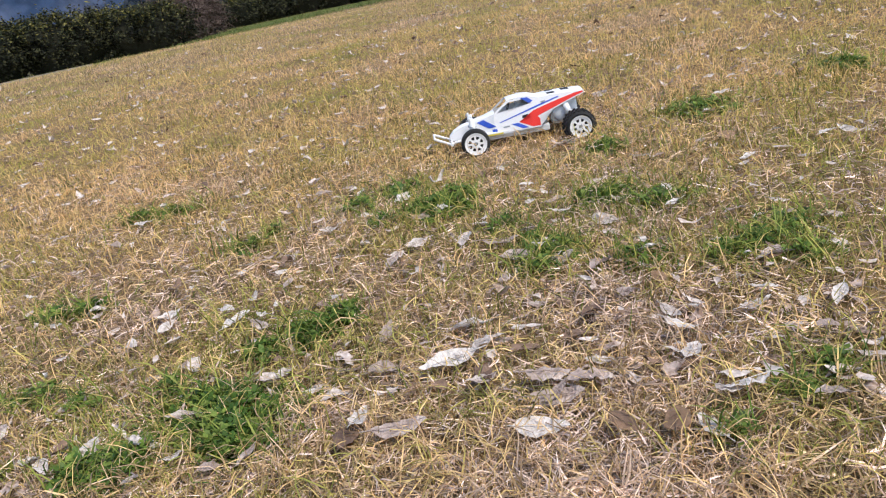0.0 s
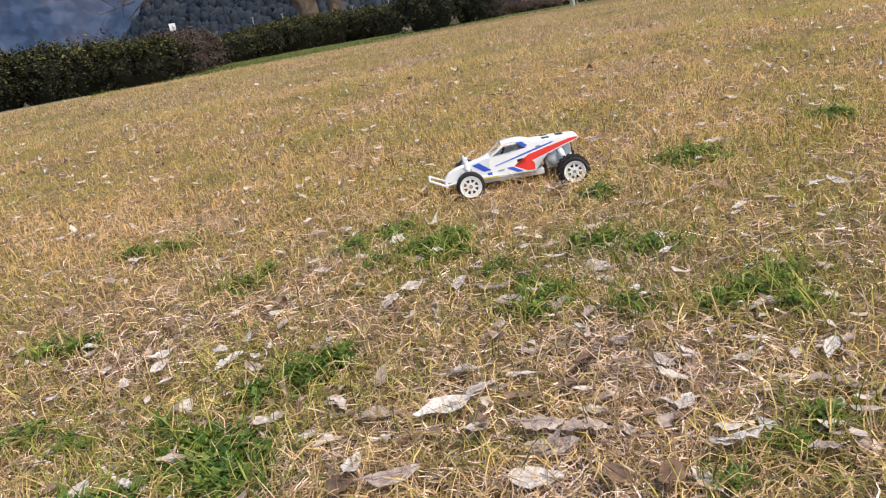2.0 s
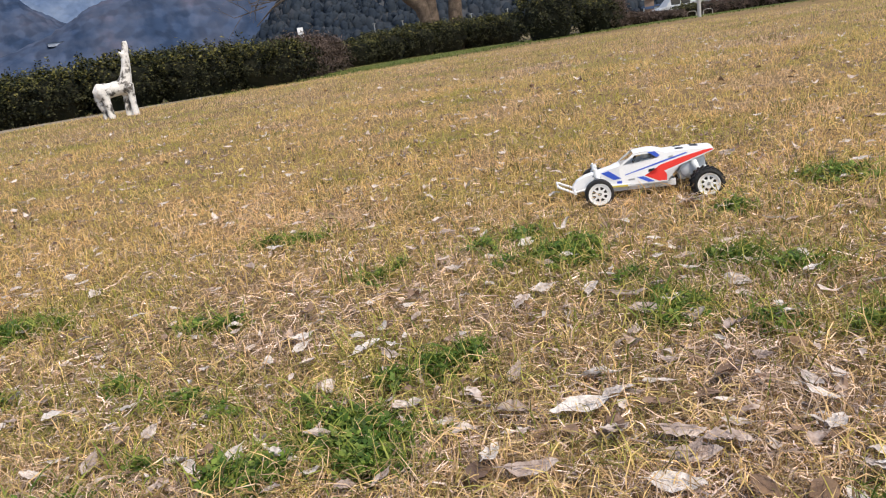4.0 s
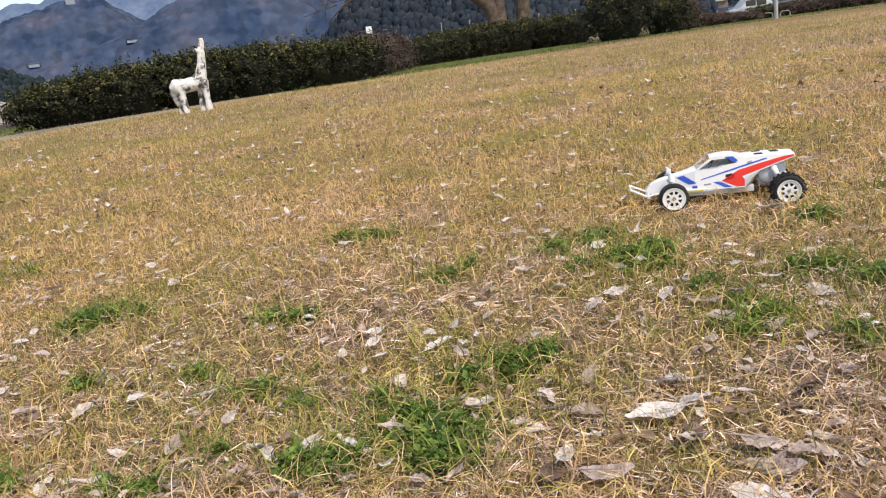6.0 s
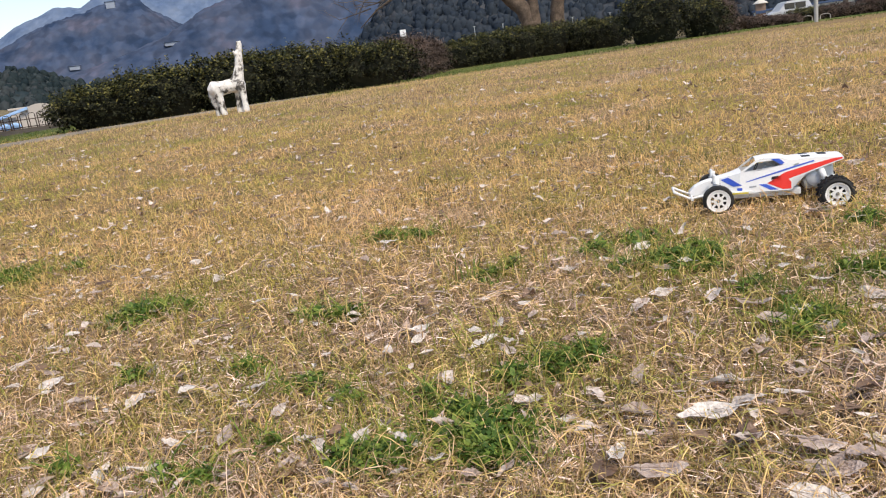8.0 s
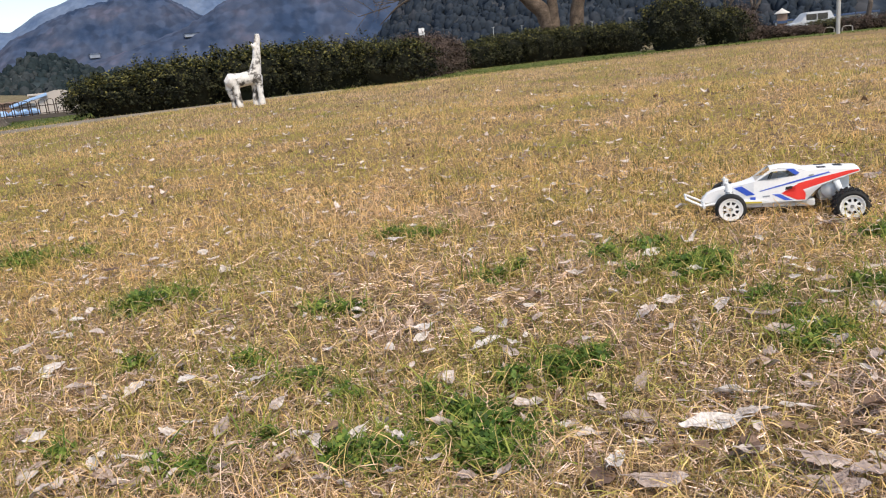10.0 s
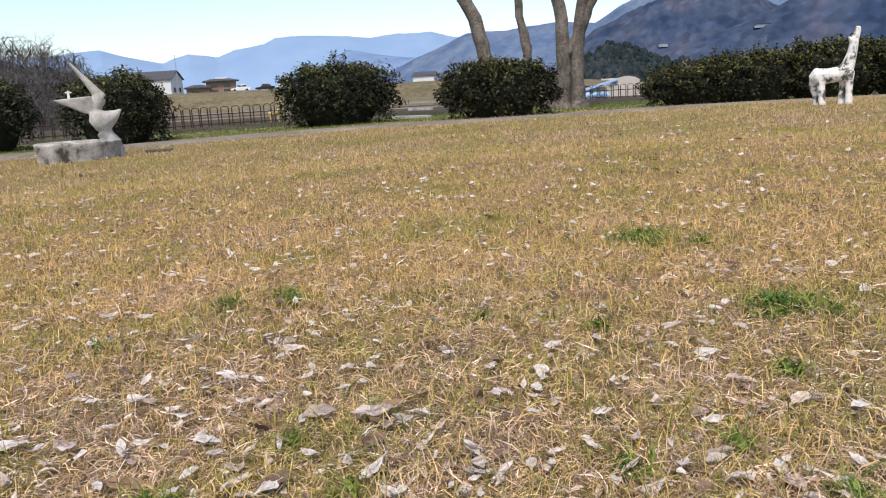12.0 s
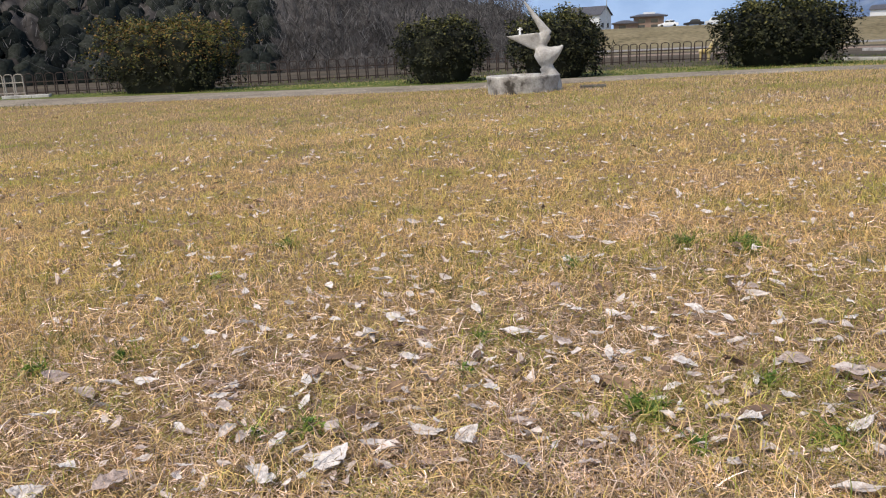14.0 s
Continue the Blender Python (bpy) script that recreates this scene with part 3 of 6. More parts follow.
leaf_row_1 = [(0.36, 1.68, 54, 5.9), (0.4, 1.88, -32, 5.3), (0.26, 1.36, 33, 4.1), (0.56, 2.91, -46, 6.0), (0.32, 1.74, 60, 3.8), (0.262, 1.36, -5, 6.5), (0.26, 1.59, -22, 3.5), (0.33, 2.01, 26, 5.1), (0.39, 2.4, 11, 5.5), (0.39, 2.41, 11, 6.4), (0.23, 1.54, 19, 2.2), (0.27, 1.89, 11, 4.5), (0.21, 1.51, -10, 2.6), (0.29, 2.1, 19, 2.8), (0.24, 1.77, 11, 5.2), (0.22, 1.69, 76, 4.0), (0.18, 1.41, 26, 4.1), (0.2, 1.66, 60, 2.7), (0.22, 1.84, 1, 6.6), (0.19, 1.50, 25, 5.0), (0.22, 2.19, 60, 3.7), (0.14, 1.465, 12, 7.9), (0.255, 1.40, 12, 6.0)]
leaf_row_2 = [(0.16, 1.89, 76, 5.7), (0.14, 2.15, 19, 2.6), (0.09, 1.335, 20, 6.5), (0.07, 1.91, 26, 4.8), (0.07, 2.06, -3, 4.2), (0.07, 2.62, 46, 4.9), (0.052, 1.478, 0, 5.6), (0.04, 1.84, 30, 4.6), (0.02, 2.21, 47, 4.8), (0.04, 1.37, 80, 5.4), (0.01, 1.49, 4, 4.6), (-0.07, 1.91, 47, 2.7), (-0.12, 2.35, 33, 3.3), (-0.19, 3.09, -24, 5.2), (-0.12, 2.07, 11, 4.0), (-0.18, 2.36, 11, 4.7), (-0.08, 1.51, 47, 3.1), (-0.14, 1.81, 71, 3.4), (-0.08, 1.33, 71, 3.9), (-0.17, 1.88, 19, 2.7), (-0.15, 1.66, -32, 4.2), (-0.15, 1.62, 100, 2.5), (-0.12, 1.32, 33, 2.7), (-0.2, 1.7, 41, 5.4)]
leaf_row_3 = [(-0.42, 2.46, 26, 5.9), (-0.18, 1.41, 4, 2.5), (-0.17, 1.35, 47, 2.7), (-0.24, 1.57, 80, 2.9), (-0.33, 1.82, 41, 3.2), (-0.32, 1.71, 66, 4.1), (-0.34, 1.77, 33, 4.5), (-0.21, 1.32, 19, 2.8), (-0.63, 2.37, 26, 5.2), (-0.26, 1.29, -10, 2.5), (-0.64, 2.22, 103, 4.5), (-0.49, 1.82, 60, 2.7), (-0.29, 1.29, 19, 3.2), (-0.34, 1.37, -49, 3.8), (-0.59, 1.97, 19, 2.7), (-0.65, 2.07, 47, 2.8), (-0.37, 1.39, -22, 4.3), (-0.56, 1.81, -22, 3.3), (-0.85, 2.37, 33, 4.4), (-0.45, 1.46, 71, 3.1), (-0.53, 1.54, 33, 4.2), (-0.9, 2.21, -22, 4.0), (-0.52, 1.48, -10, 1.9), (-0.43, 1.29, 19, 3.0)]
leaf_row_4 = [(-0.49, 1.38, 103, 4.9), (-0.55, 1.4, 54, 3.6), (-1.0, 2.13, 96, 5.1), (-0.82, 1.83, 26, 4.1), (-0.56, 1.36, 11, 3.7), (-1.18, 2.29, 47, 3.5), (-0.71, 1.57, 47, 2.4), (-0.71, 1.51, 26, 3.4), (-1.2, 2.2, 47, 3.7), (-0.59, 1.3, 19, 2.2), (-0.73, 1.49, 89, 5.0), (-0.55, 1.24, 26, 3.5), (-0.89, 1.63, 4, 2.3), (-1.31, 2.06, 66, 5.2), (-0.84, 1.49, 36, 5.6), (-0.92, 1.55, 19, 3.4), (-1.13, 1.78, 11, 3.8), (-0.69, 1.25, 66, 4.5), (-1.0, 1.59, 19, 3.5), (-0.76, 1.32, 54, 3.7), (-0.94, 1.51, 33, 2.9), (-1.03, 1.53, 19, 3.5), (-1.08, 0.94, 74, 4.4), (-1.13, 0.94, 71, 7.8)]
leaf_row_5 = [(-0.95, 0.85, 111, 5.6), (-1.36, 1.0, 89, 6.1), (-1.95, 1.23, 89, 4.0), (-1.02, 0.85, 89, 4.0), (-0.8, 0.76, 74, 6.7), (-1.19, 0.87, 96, 6.7), (-1.55, 0.96, 60, 5.4), (-1.6, 0.97, 124, 4.8), (-1.86, 1.05, 60, 4.3), (-0.88, 0.65, 118, 4.6), (-1.01, 0.68, 74, 4.2), (-1.16, 0.69, 96, 3.2), (-1.44, 0.75, 89, 2.6), (-1.21, 0.69, 60, 5.1), (-1.77, 0.8, 96, 7.2), (-1.12, 0.64, 89, 3.5), (-2.07, 0.76, 89, 4.6), (-1.45, 0.65, 48, 3.0), (-1.48, 0.63, 20, 5.4), (-2.15, 0.68, 89, 5.4), (-1.38, 0.57, 104, 4.4), (-1.0, 0.51, 89, 3.6), (-0.97, 0.5, 60, 3.2), (-1.71, 0.55, 96, 3.3)]
leaf_row_6 = [(-1.33, 0.5, 28, 6.3), (-2.03, 0.52, 48, 4.7), (-0.9, 0.46, 96, 3.7), (-2.27, 0.5, 48, 4.4), (-1.42, 0.42, 60, 7.6), (-2.06, 0.38, 89, 5.1), (-1.07, 0.39, 96, 4.5), (-1.04, 0.39, 89, 5.5), (-1.67, 0.37, 89, 2.6), (-0.91, 0.37, 60, 5.2), (-1.16, 0.35, 48, 3.9), (-2.06, 0.19, 89, 3.8), (-1.0, 0.3, 130, 5.1), (-1.4, 0.23, 74, 3.7), (-1.54, 0.18, 54, 6.5), (-1.86, 0.13, 89, 5.8), (-1.95, 0.11, 89, 3.6), (-1.02, 0.24, 60, 4.8), (-1.14, 0.19, 111, 4.1), (-1.45, 0.13, 38, 5.4), (-1.66, 0.07, 130, 5.7), (-1.37, 0.11, 111, 3.7), (-1.04, 0.16, 145, 4.3), (-0.95, 0.11, 141, 7.3)]
leaf_row_7 = [(-1.56, -0.15, 111, 5.8), (-1.4, -0.12, 118, 4.7), (-1.24, -0.1, 179, 5.3), (-0.93, 0.01, 33, 6.3), (-1.15, -0.09, 38, 4.4), (-1.09, -0.09, 111, 3.6), (-1.34, -0.21, 130, 5.7), (-1.83, -0.48, 104, 6.2), (-1.29, -0.27, 104, 3.0), (-1.0, -0.17, 104, 3.0), (-1.28, -0.33, 89, 4.5), (-1.19, -0.31, 104, 3.7), (-1.25, -0.37, 54, 6.7), (-0.94, -0.19, 141, 6.9), (-1.34, -0.46, 111, 5.5), (-1.16, -0.39, 96, 5.4), (-0.99, -0.28, 67, 4.1), (-0.92, -0.3, 111, 5.3)]
leaf_row_8 = [(0.52, 1.5, 20, 5), (0.24, 1.31, -5, 6), (0.32, 1.42, -20, 4.5), (0.05, 1.58, 70, 4.5), (0.16, 1.56, -10, 6), (-0.19, 1.43, 10, 4), (0.11, 2.08, 10, 4)]
brown_spots = [(-0.88, 1.87, 4, 3.8), (-0.35, 1.3, -60, 5.3), (0.33, 1.54, 47, 5.4), (0.03, 1.34, 85, 5.8), (0.71, 2.23, 90, 6.9), (0.43, 1.62, -63, 3.2), (0.37, 1.28, 75, 5.5), (0.32, 1.29, -46, 3.7), (-1.08, -0.23, 81, 4.9), (-1.35, 0.06, 67, 7.3), (-1.08, 0.15, 81, 3.8), (-1.15, 0.56, 67, 6.3), (-1.01, 0.73, 67, 5.7)]
for row in (leaf_row_0, leaf_row_1, leaf_row_2, leaf_row_3, leaf_row_4, leaf_row_5, leaf_row_6, leaf_row_7, leaf_row_8):
    for spot in row:
        lay_leaf(*spot)
for spot in brown_spots:
    lay_leaf(*spot, True)

def joined_leaves(name, kinds, count, az0, label):
    """Many loose leaves of the same shapes, too many to tell apart, as one mesh."""
    verts, faces, base = [], [], 0
    for i in range(count):
        me = lay.choice(kinds)
        (x, y), length = polar(lay.uniform(az0, 118), 1.0 * 5.0 ** lay.random()), lay.uniform(1.5, 4.4)
        m = pose(x, y, on_lawn(x, y, 0.018 + lay.uniform(0, 0.006)).z, lay.gauss(0, 16), lay.gauss(0, 10), lay.uniform(0, 360)) @ Matrix.Scale(length / 6.2, 4)
        verts += [m @ v.co for v in me.vertices]
        faces += [[k + base for k in f.vertices] for f in me.polygons]
        base += len(me.vertices)
    out = bpy.data.meshes.new(name)
    out.from_pydata(verts, [], faces)
    out.polygons.foreach_set("use_smooth", [True] * len(out.polygons))
    out.materials.append(kinds[0].materials[0])
    tagged(new(name, out), label, "leaf litter", kind="stuff")


joined_leaves("small_fallen_leaves", pale_leaves, 270, -28, "small pale dry leaves strewn between the larger ones")
joined_leaves("small_fallen_leaves", brown_leaves, 110, 40, "small brown leaves among the straw")
joined_leaves("small_fallen_leaves", pale_leaves, 250, 35, "small pale dry leaves strewn over the bare straw")
joined_leaves("small_fallen_leaves", pale_leaves, 230, 52, "pale dry leaves strewn thickly over the open lawn")
joined_leaves("small_brown_leaves", brown_leaves, 90, -28, "small brown dry leaves strewn over the lawn")

# the countless smaller and farther leaves and leaf scraps
n = 9000
r = np.where(rng.random(n) < 0.48, 2.4 + 6 * rng.random(n), 1.0 + 14 * rng.random(n) ** 1.8)
a = np.radians(-32 + 154 * rng.random(n))
x, y = 0.05 - np.sin(a) * r, 0.42 + np.cos(a) * r
length = (0.010 + 0.038 * rng.random(n) ** 1.6) * np.clip(0.70 + 0.10 * r, 0, 1.25)
t = rng.random(n) * 2 * np.pi
tl = rng.normal(0, 0.13, (n, 2))
d = np.stack([np.cos(t), np.sin(t), tl[:, 0]], 1)
e = np.stack([-np.sin(t), np.cos(t), tl[:, 1]], 1)
slim, curl, fold = 0.15 + 0.2 * rng.random(n), rng.normal(0.1, 0.4, n), rng.normal(0.1, 0.6, n)
c = np.stack([x, y, lawn_z(x, y) + 0.010 + 0.012 * rng.random(n)], 1)
grid = np.zeros((n, 5, 3, 3))
for i, (f, w) in enumerate(((-0.5, 0.06), (-0.24, 0.8), (0.02, 1.0), (0.28, 0.72), (0.5, 0.05))):
    for k, s in enumerate((-1, 0, 1)):
        torn = 0.55 + 0.75 * rng.random(n)
        p = c + d * (length * (f + 0.10 * rng.normal(size=n)))[:, None] + e * (length * slim * w * s * torn)[:, None]
        p[:, 2] += length * (curl * f * f * 2 + fold * slim * w * abs(s) * 0.6)
        grid[:, i, k] = p
cells = np.array([[i * 3 + k, i * 3 + k + 1, i * 3 + k + 4, i * 3 + k + 3] for i in range(4) for k in range(2)])
me = bpy.data.meshes.new("leaf_litter")
me.vertices.add(n * 15)
me.vertices.foreach_set("co", grid.astype(np.float32).ravel())
me.loops.add(n * 32)
me.loops.foreach_set("vertex_index", ((np.arange(n) * 15)[:, None, None] + cells[None]).astype(np.int32).ravel())
me.polygons.add(n * 8)
me.polygons.foreach_set("loop_start", np.arange(0, n * 32, 4, dtype=np.int32))
me.update(calc_edges=True)
me.materials.append(M_leaf_mix)
tagged(new("leaf_litter", me), "small pale and brown leaf scraps strewn over the lawn", "leaf litter", kind="stuff")


# ---- shrubs and hedges ----
def shrub(name, label, x, y, half_x, half_y, height, yaw, count, leaf=0.045, box_power=3.0, top=0.25, shoots=0.0, group="shrubs", foliage=None, crown=None, seed=1, slim=1.0):
    """A clipped shrub: a core dark as its inner shade, a shell of small leaves, lighter young ones on top."""
    g = np.random.default_rng(seed)
    count, leaf = int(count * 1.7), leaf * 0.76
    base = on_lawn(x, y, -0.02)
    ob = thing(name, label, "shrub", pose(*base, 0, 0, yaw), group)
    v = g.normal(size=(count, 3))
    v[:, 2] = np.where(v[:, 2] < -0.85, -v[:, 2], v[:, 2])
    v /= np.linalg.norm(v, axis=1)[:, None]
    low = np.where(v[:, 2] < 0, 0.35, 1.0)
    k = (np.abs(v * np.stack([np.ones(count), np.ones(count), low], 1)) ** box_power).sum(1) ** (-1 / box_power)
    bumps = 1 + 0.12 * np.sin(v[:, 0] * 7 + seed) * np.cos(v[:, 1] * 6 + 2 * seed) + 0.07 * np.sin(v[:, 2] * 9 + v[:, 0] * 11 + seed) + 0.05 * np.sin(v[:, 0] * 23 + v[:, 1] * 19)
    depth = 1 - 0.22 * g.random(count) ** 2 + 0.05 * g.normal(size=count)
    p = v * (k * bumps * depth)[:, None] * np.array([half_x, half_y, height / 2])
    p[:, 2] += height / 2
    p[:, :2] *= np.clip(0.80 + 0.20 * p[:, 2:] / (0.38 * height), 0.78, 1)
    if shoots:
        lift = np.clip(np.sin(p[:, 0] * 17 + seed) * np.sin(p[:, 1] * 15 + 2 * seed), 0.35, 1) - 0.35
        p[:, 2] += np.where(p[:, 2] > height * 0.75, shoots * lift * g.random(count), 0)
        # young upright sprigs with leaves all along them
        ns = int(shoots * 130)
        root = p[g.permutation(np.nonzero(p[:, 2] > height * 0.8)[0])[:ns]]
        ns = len(root)
        tall, lean = shoots * (0.3 + 0.9 * g.random(ns)), g.normal(0, 0.18, (ns, 2))
        step = np.linspace(0, 1, 14)[None, :]
        sp = np.stack([root[:, :1] + lean[:, :1] * tall[:, None] * step, root[:, 1:2] + lean[:, 1:] * tall[:, None] * step, root[:, 2:] - 0.04 + tall[:, None] * step], 2).reshape(-1, 3)
        p, v = np.concatenate([p, sp]), np.concatenate([v, np.tile([0.0, 0.0, 1.0], (len(sp), 1))])
    # leaves sit in rosettes: each seat is drawn to the nearest of a few hundred sprig tips
    tips = max(20, len(p) // 11)
    seat = g.integers(0, tips, len(p))
    seat[:tips] = np.arange(tips)
    p, v = p[:tips][seat] + g.normal(0, 0.62 * leaf, (len(p), 3)), v[:tips][seat]
    inside = p[:, 2] > 0.03
    p, v, count = p[inside], v[inside], int(inside.sum())
    face = v * 0.55 + np.array([0, 0, 0.75]) + g.normal(0, 0.5, (count, 3))
    face /= np.linalg.norm(face, axis=1)[:, None]
    d = np.cross(face, g.normal(size=(count, 3)))
    d = d / np.linalg.norm(d, axis=1)[:, None] + v * 0.35
    d /= np.linalg.norm(d, axis=1)[:, None]
    e = np.cross(face, d)
    e /= np.linalg.norm(e, axis=1)[:, None]
    f = np.cross(d, e)
    s = leaf * (0.6 + 0.8 * g.random(count))
    side, mid = e * (s * 0.27 * slim)[:, None], p + d * (s * 0.5)[:, None]
    rows = np.stack([p, mid - side + f * (s * 0.08)[:, None], p + d * s[:, None] - f * (s * 0.05)[:, None], mid + side + f * (s * 0.08)[:, None]], 1)
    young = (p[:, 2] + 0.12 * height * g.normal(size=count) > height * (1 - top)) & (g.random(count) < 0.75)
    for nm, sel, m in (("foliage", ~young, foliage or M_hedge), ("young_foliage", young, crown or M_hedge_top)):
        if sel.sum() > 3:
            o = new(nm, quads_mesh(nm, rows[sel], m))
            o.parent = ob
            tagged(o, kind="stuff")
    # solid core, coloured near black for the shade behind the leaves
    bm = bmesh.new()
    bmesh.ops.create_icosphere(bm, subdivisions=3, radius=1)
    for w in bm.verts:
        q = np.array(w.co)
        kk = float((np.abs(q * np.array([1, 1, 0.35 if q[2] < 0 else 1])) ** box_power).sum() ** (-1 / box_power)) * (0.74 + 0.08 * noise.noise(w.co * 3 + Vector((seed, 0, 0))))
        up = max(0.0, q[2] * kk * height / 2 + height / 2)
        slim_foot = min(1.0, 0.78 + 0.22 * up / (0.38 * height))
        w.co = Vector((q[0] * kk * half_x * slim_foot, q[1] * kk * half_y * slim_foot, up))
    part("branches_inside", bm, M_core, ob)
    return ob


shrub("clipped_shrub", "boxy clipped evergreen shrub with reddish young tips", -17.29, -5.41, 1.46, 0.9, 1.44, 69, 10500, 0.075, 7.0, 0.5, 0.12, crown=M_red_tips, seed=2)
shrub("round_shrub", "rounded dark evergreen shrub beside a path", -15.25, 0.58, 0.86, 0.8, 1.18, 88, 6000, 0.07, 2.4, 0.12, 0.05, seed=3)
shrub("round_shrub", "dark evergreen shrub behind a concrete fountain", -14.25, 2.62, 0.84, 0.8, 1.14, 80, 6500, 0.075, 2.5, 0.15, 0.22, seed=4)
shrub("round_shrub", "broad dark evergreen shrub with upright shoots", -14.36, 6.8, 1.1, 0.85, 1.16, 63, 9000, 0.08, 2.7, 0.15, 0.30, seed=5)
shrub("round_shrub", "wide dark evergreen shrub beside pale tree trunks", -11.57, 8.69, 1.02, 0.75, 0.97, 53, 9000, 0.075, 2.5, 0.14, 0.24, seed=6)
hedge_row = [(-9.98, 12.22, 0.70), (-9.19, 12.79, 0.86), (-8.15, 13.56, 0.95), (-7.1, 14.33, 0.92), (-6.05, 15.1, 0.82)]
for i, (hx, hy, hh) in enumerate(hedge_row):
    shrub("hedge_shrub", "clipped broad-leaved evergreen hedge shrub, lighter on top", hx, hy, 1.02, 0.6, hh, 36, 6200, 0.070, 2.9, 0.26, 0.34, "clipped hedge row", seed=10 + i)
for i, (az, r, hh, hw) in enumerate([(20.2, 18.6, 0.86, 0.60), (18.9, 20.5, 0.84, 0.66)]):
    shrub("bare_hedge", "bare brown twiggy hedge without leaves", *polar(az, r), hw, 0.5, hh, 20 + 30 * i, 8000, 0.17, 3.2, 0.2, 0.05, "bare hedges", M_twig, M_twig, seed=20 + i, slim=0.22)
for i, (az, r, hh) in enumerate([(16.4, 25.5, 0.80), (14.2, 26.5, 0.98), (11.9, 27.6, 1.06), (9.6, 28.4, 1.05), (7.3, 28.9, 1.03), (5.6, 28.8, 1.0)]):
    shrub("hedge_shrub", "clipped dark evergreen hedge shrub along the verge", *polar(az, r), 0.95, 0.6, hh, 12, 3900, 0.08, 3.0, 0.2, 0.1, "verge hedge row", seed=30 + i)
shrub("round_shrub", "large round dark evergreen shrub", *polar(2.15, 23.4), 0.98, 0.85, 1.35, 0, 5200, 0.085, 2.3, 0.12, 0.1, seed=41)
shrub("round_shrub", "low evergreen shrub next to a larger one", *polar(-0.9, 24.6), 0.75, 0.7, 1.0, 0, 3600, 0.08, 2.3, 0.2, 0.08, seed=42)
shrub("bare_hedge", "bare brown twiggy bush", *polar(-1.9, 26.0), 0.5, 0.5, 0.95, 0, 5000, 0.18, 2.2, 0.2, 0.1, "bare hedges", M_twig, M_twig, seed=43, slim=0.22)
for i, (az, hh) in enumerate(((-2.9, 0.40), (-4.1, 0.34), (-5.2, 0.28), (-6.2, 0.24))):
    shrub("low_hedge", "low clipped brown winter hedge", *polar(az, 27.6), 0.42, 0.4, hh, -5, 2600, 0.08, 4.5, 0.2, 0.0, "low brown hedge", M_twig, M_twig, seed=50 + i, slim=0.5)
for i, az in enumerate((-7.3, -8.9, -10.4, -11.9, -13.2)):
    shrub("low_hedge", "low clipped hedge, brown with some green", *polar(az, 31.5), 0.6, 0.5, 0.46, -9, 2600, 0.08, 4.5, 0.3, 0.0, "far low hedge", M_hedge if i == 0 else M_twig, M_hedge_top if i == 0 else M_twig, seed=60 + i, slim=0.6)

# green verge grass round the hedges and along the path
x, y, r = sector(12000, 14.5, 27, -14, 31, 0)
ok = np.hypot(x, y) > 14.9 + 7.5 * np.clip((17 - np.degrees(np.arctan2(-x, y))) / 24, 0, 1)
tagged(bent_blades("verge_grass", x[ok], y[ok], M_verge_blade, 0.03, 0.07, (40, 85), (0, 60), 0.004, 0.0003, 3), "green grass verge along the hedge", "grass", kind="stuff")
x, y, r = sector(12000, 13.2, 21, 42, 122, 0)
ok = off_path(x, y) & (np.hypot(x + 1.0, y) > 13.6)
tagged(bent_blades("path_verge_grass", x[ok], y[ok], M_verge_blade, 0.03, 0.085, (40, 85), (0, 60), 0.004, 0.0003, 3), "green grass behind the path", "grass", kind="stuff")


# ---- trees ----
def grow(bm, twigs, p, d, length, r, depth, rnd, up=0.15):
    pts, rad = [p.copy()], [r]
    steps = 4
    for i in range(steps):
        d = (d + Vector((rnd.gauss(0, 0.16), rnd.gauss(0, 0.16), rnd.gauss(0, 0.1) + up * 0.3))).normalized()
        p = p + d * length / steps
        pts.append(p.copy())
        rad.append(r * (1 - 0.42 * (i + 1) / steps))
        if depth > 0 and i >= 1:
            side = d.orthogonal().normalized()
            side.rotate(Matrix.Rotation(rnd.uniform(0, 6.28), 3, d))
            grow(bm, twigs, p, (d * 0.6 + side * rnd.uniform(0.6, 1.0)).normalized(), length * rnd.uniform(0.5, 0.72), rad[-1] * 0.62, depth - 1, rnd, up)
    tube(bm if r > 0.028 else twigs, pts, rad, 8 if r > 0.05 else 4, r > 0.05)


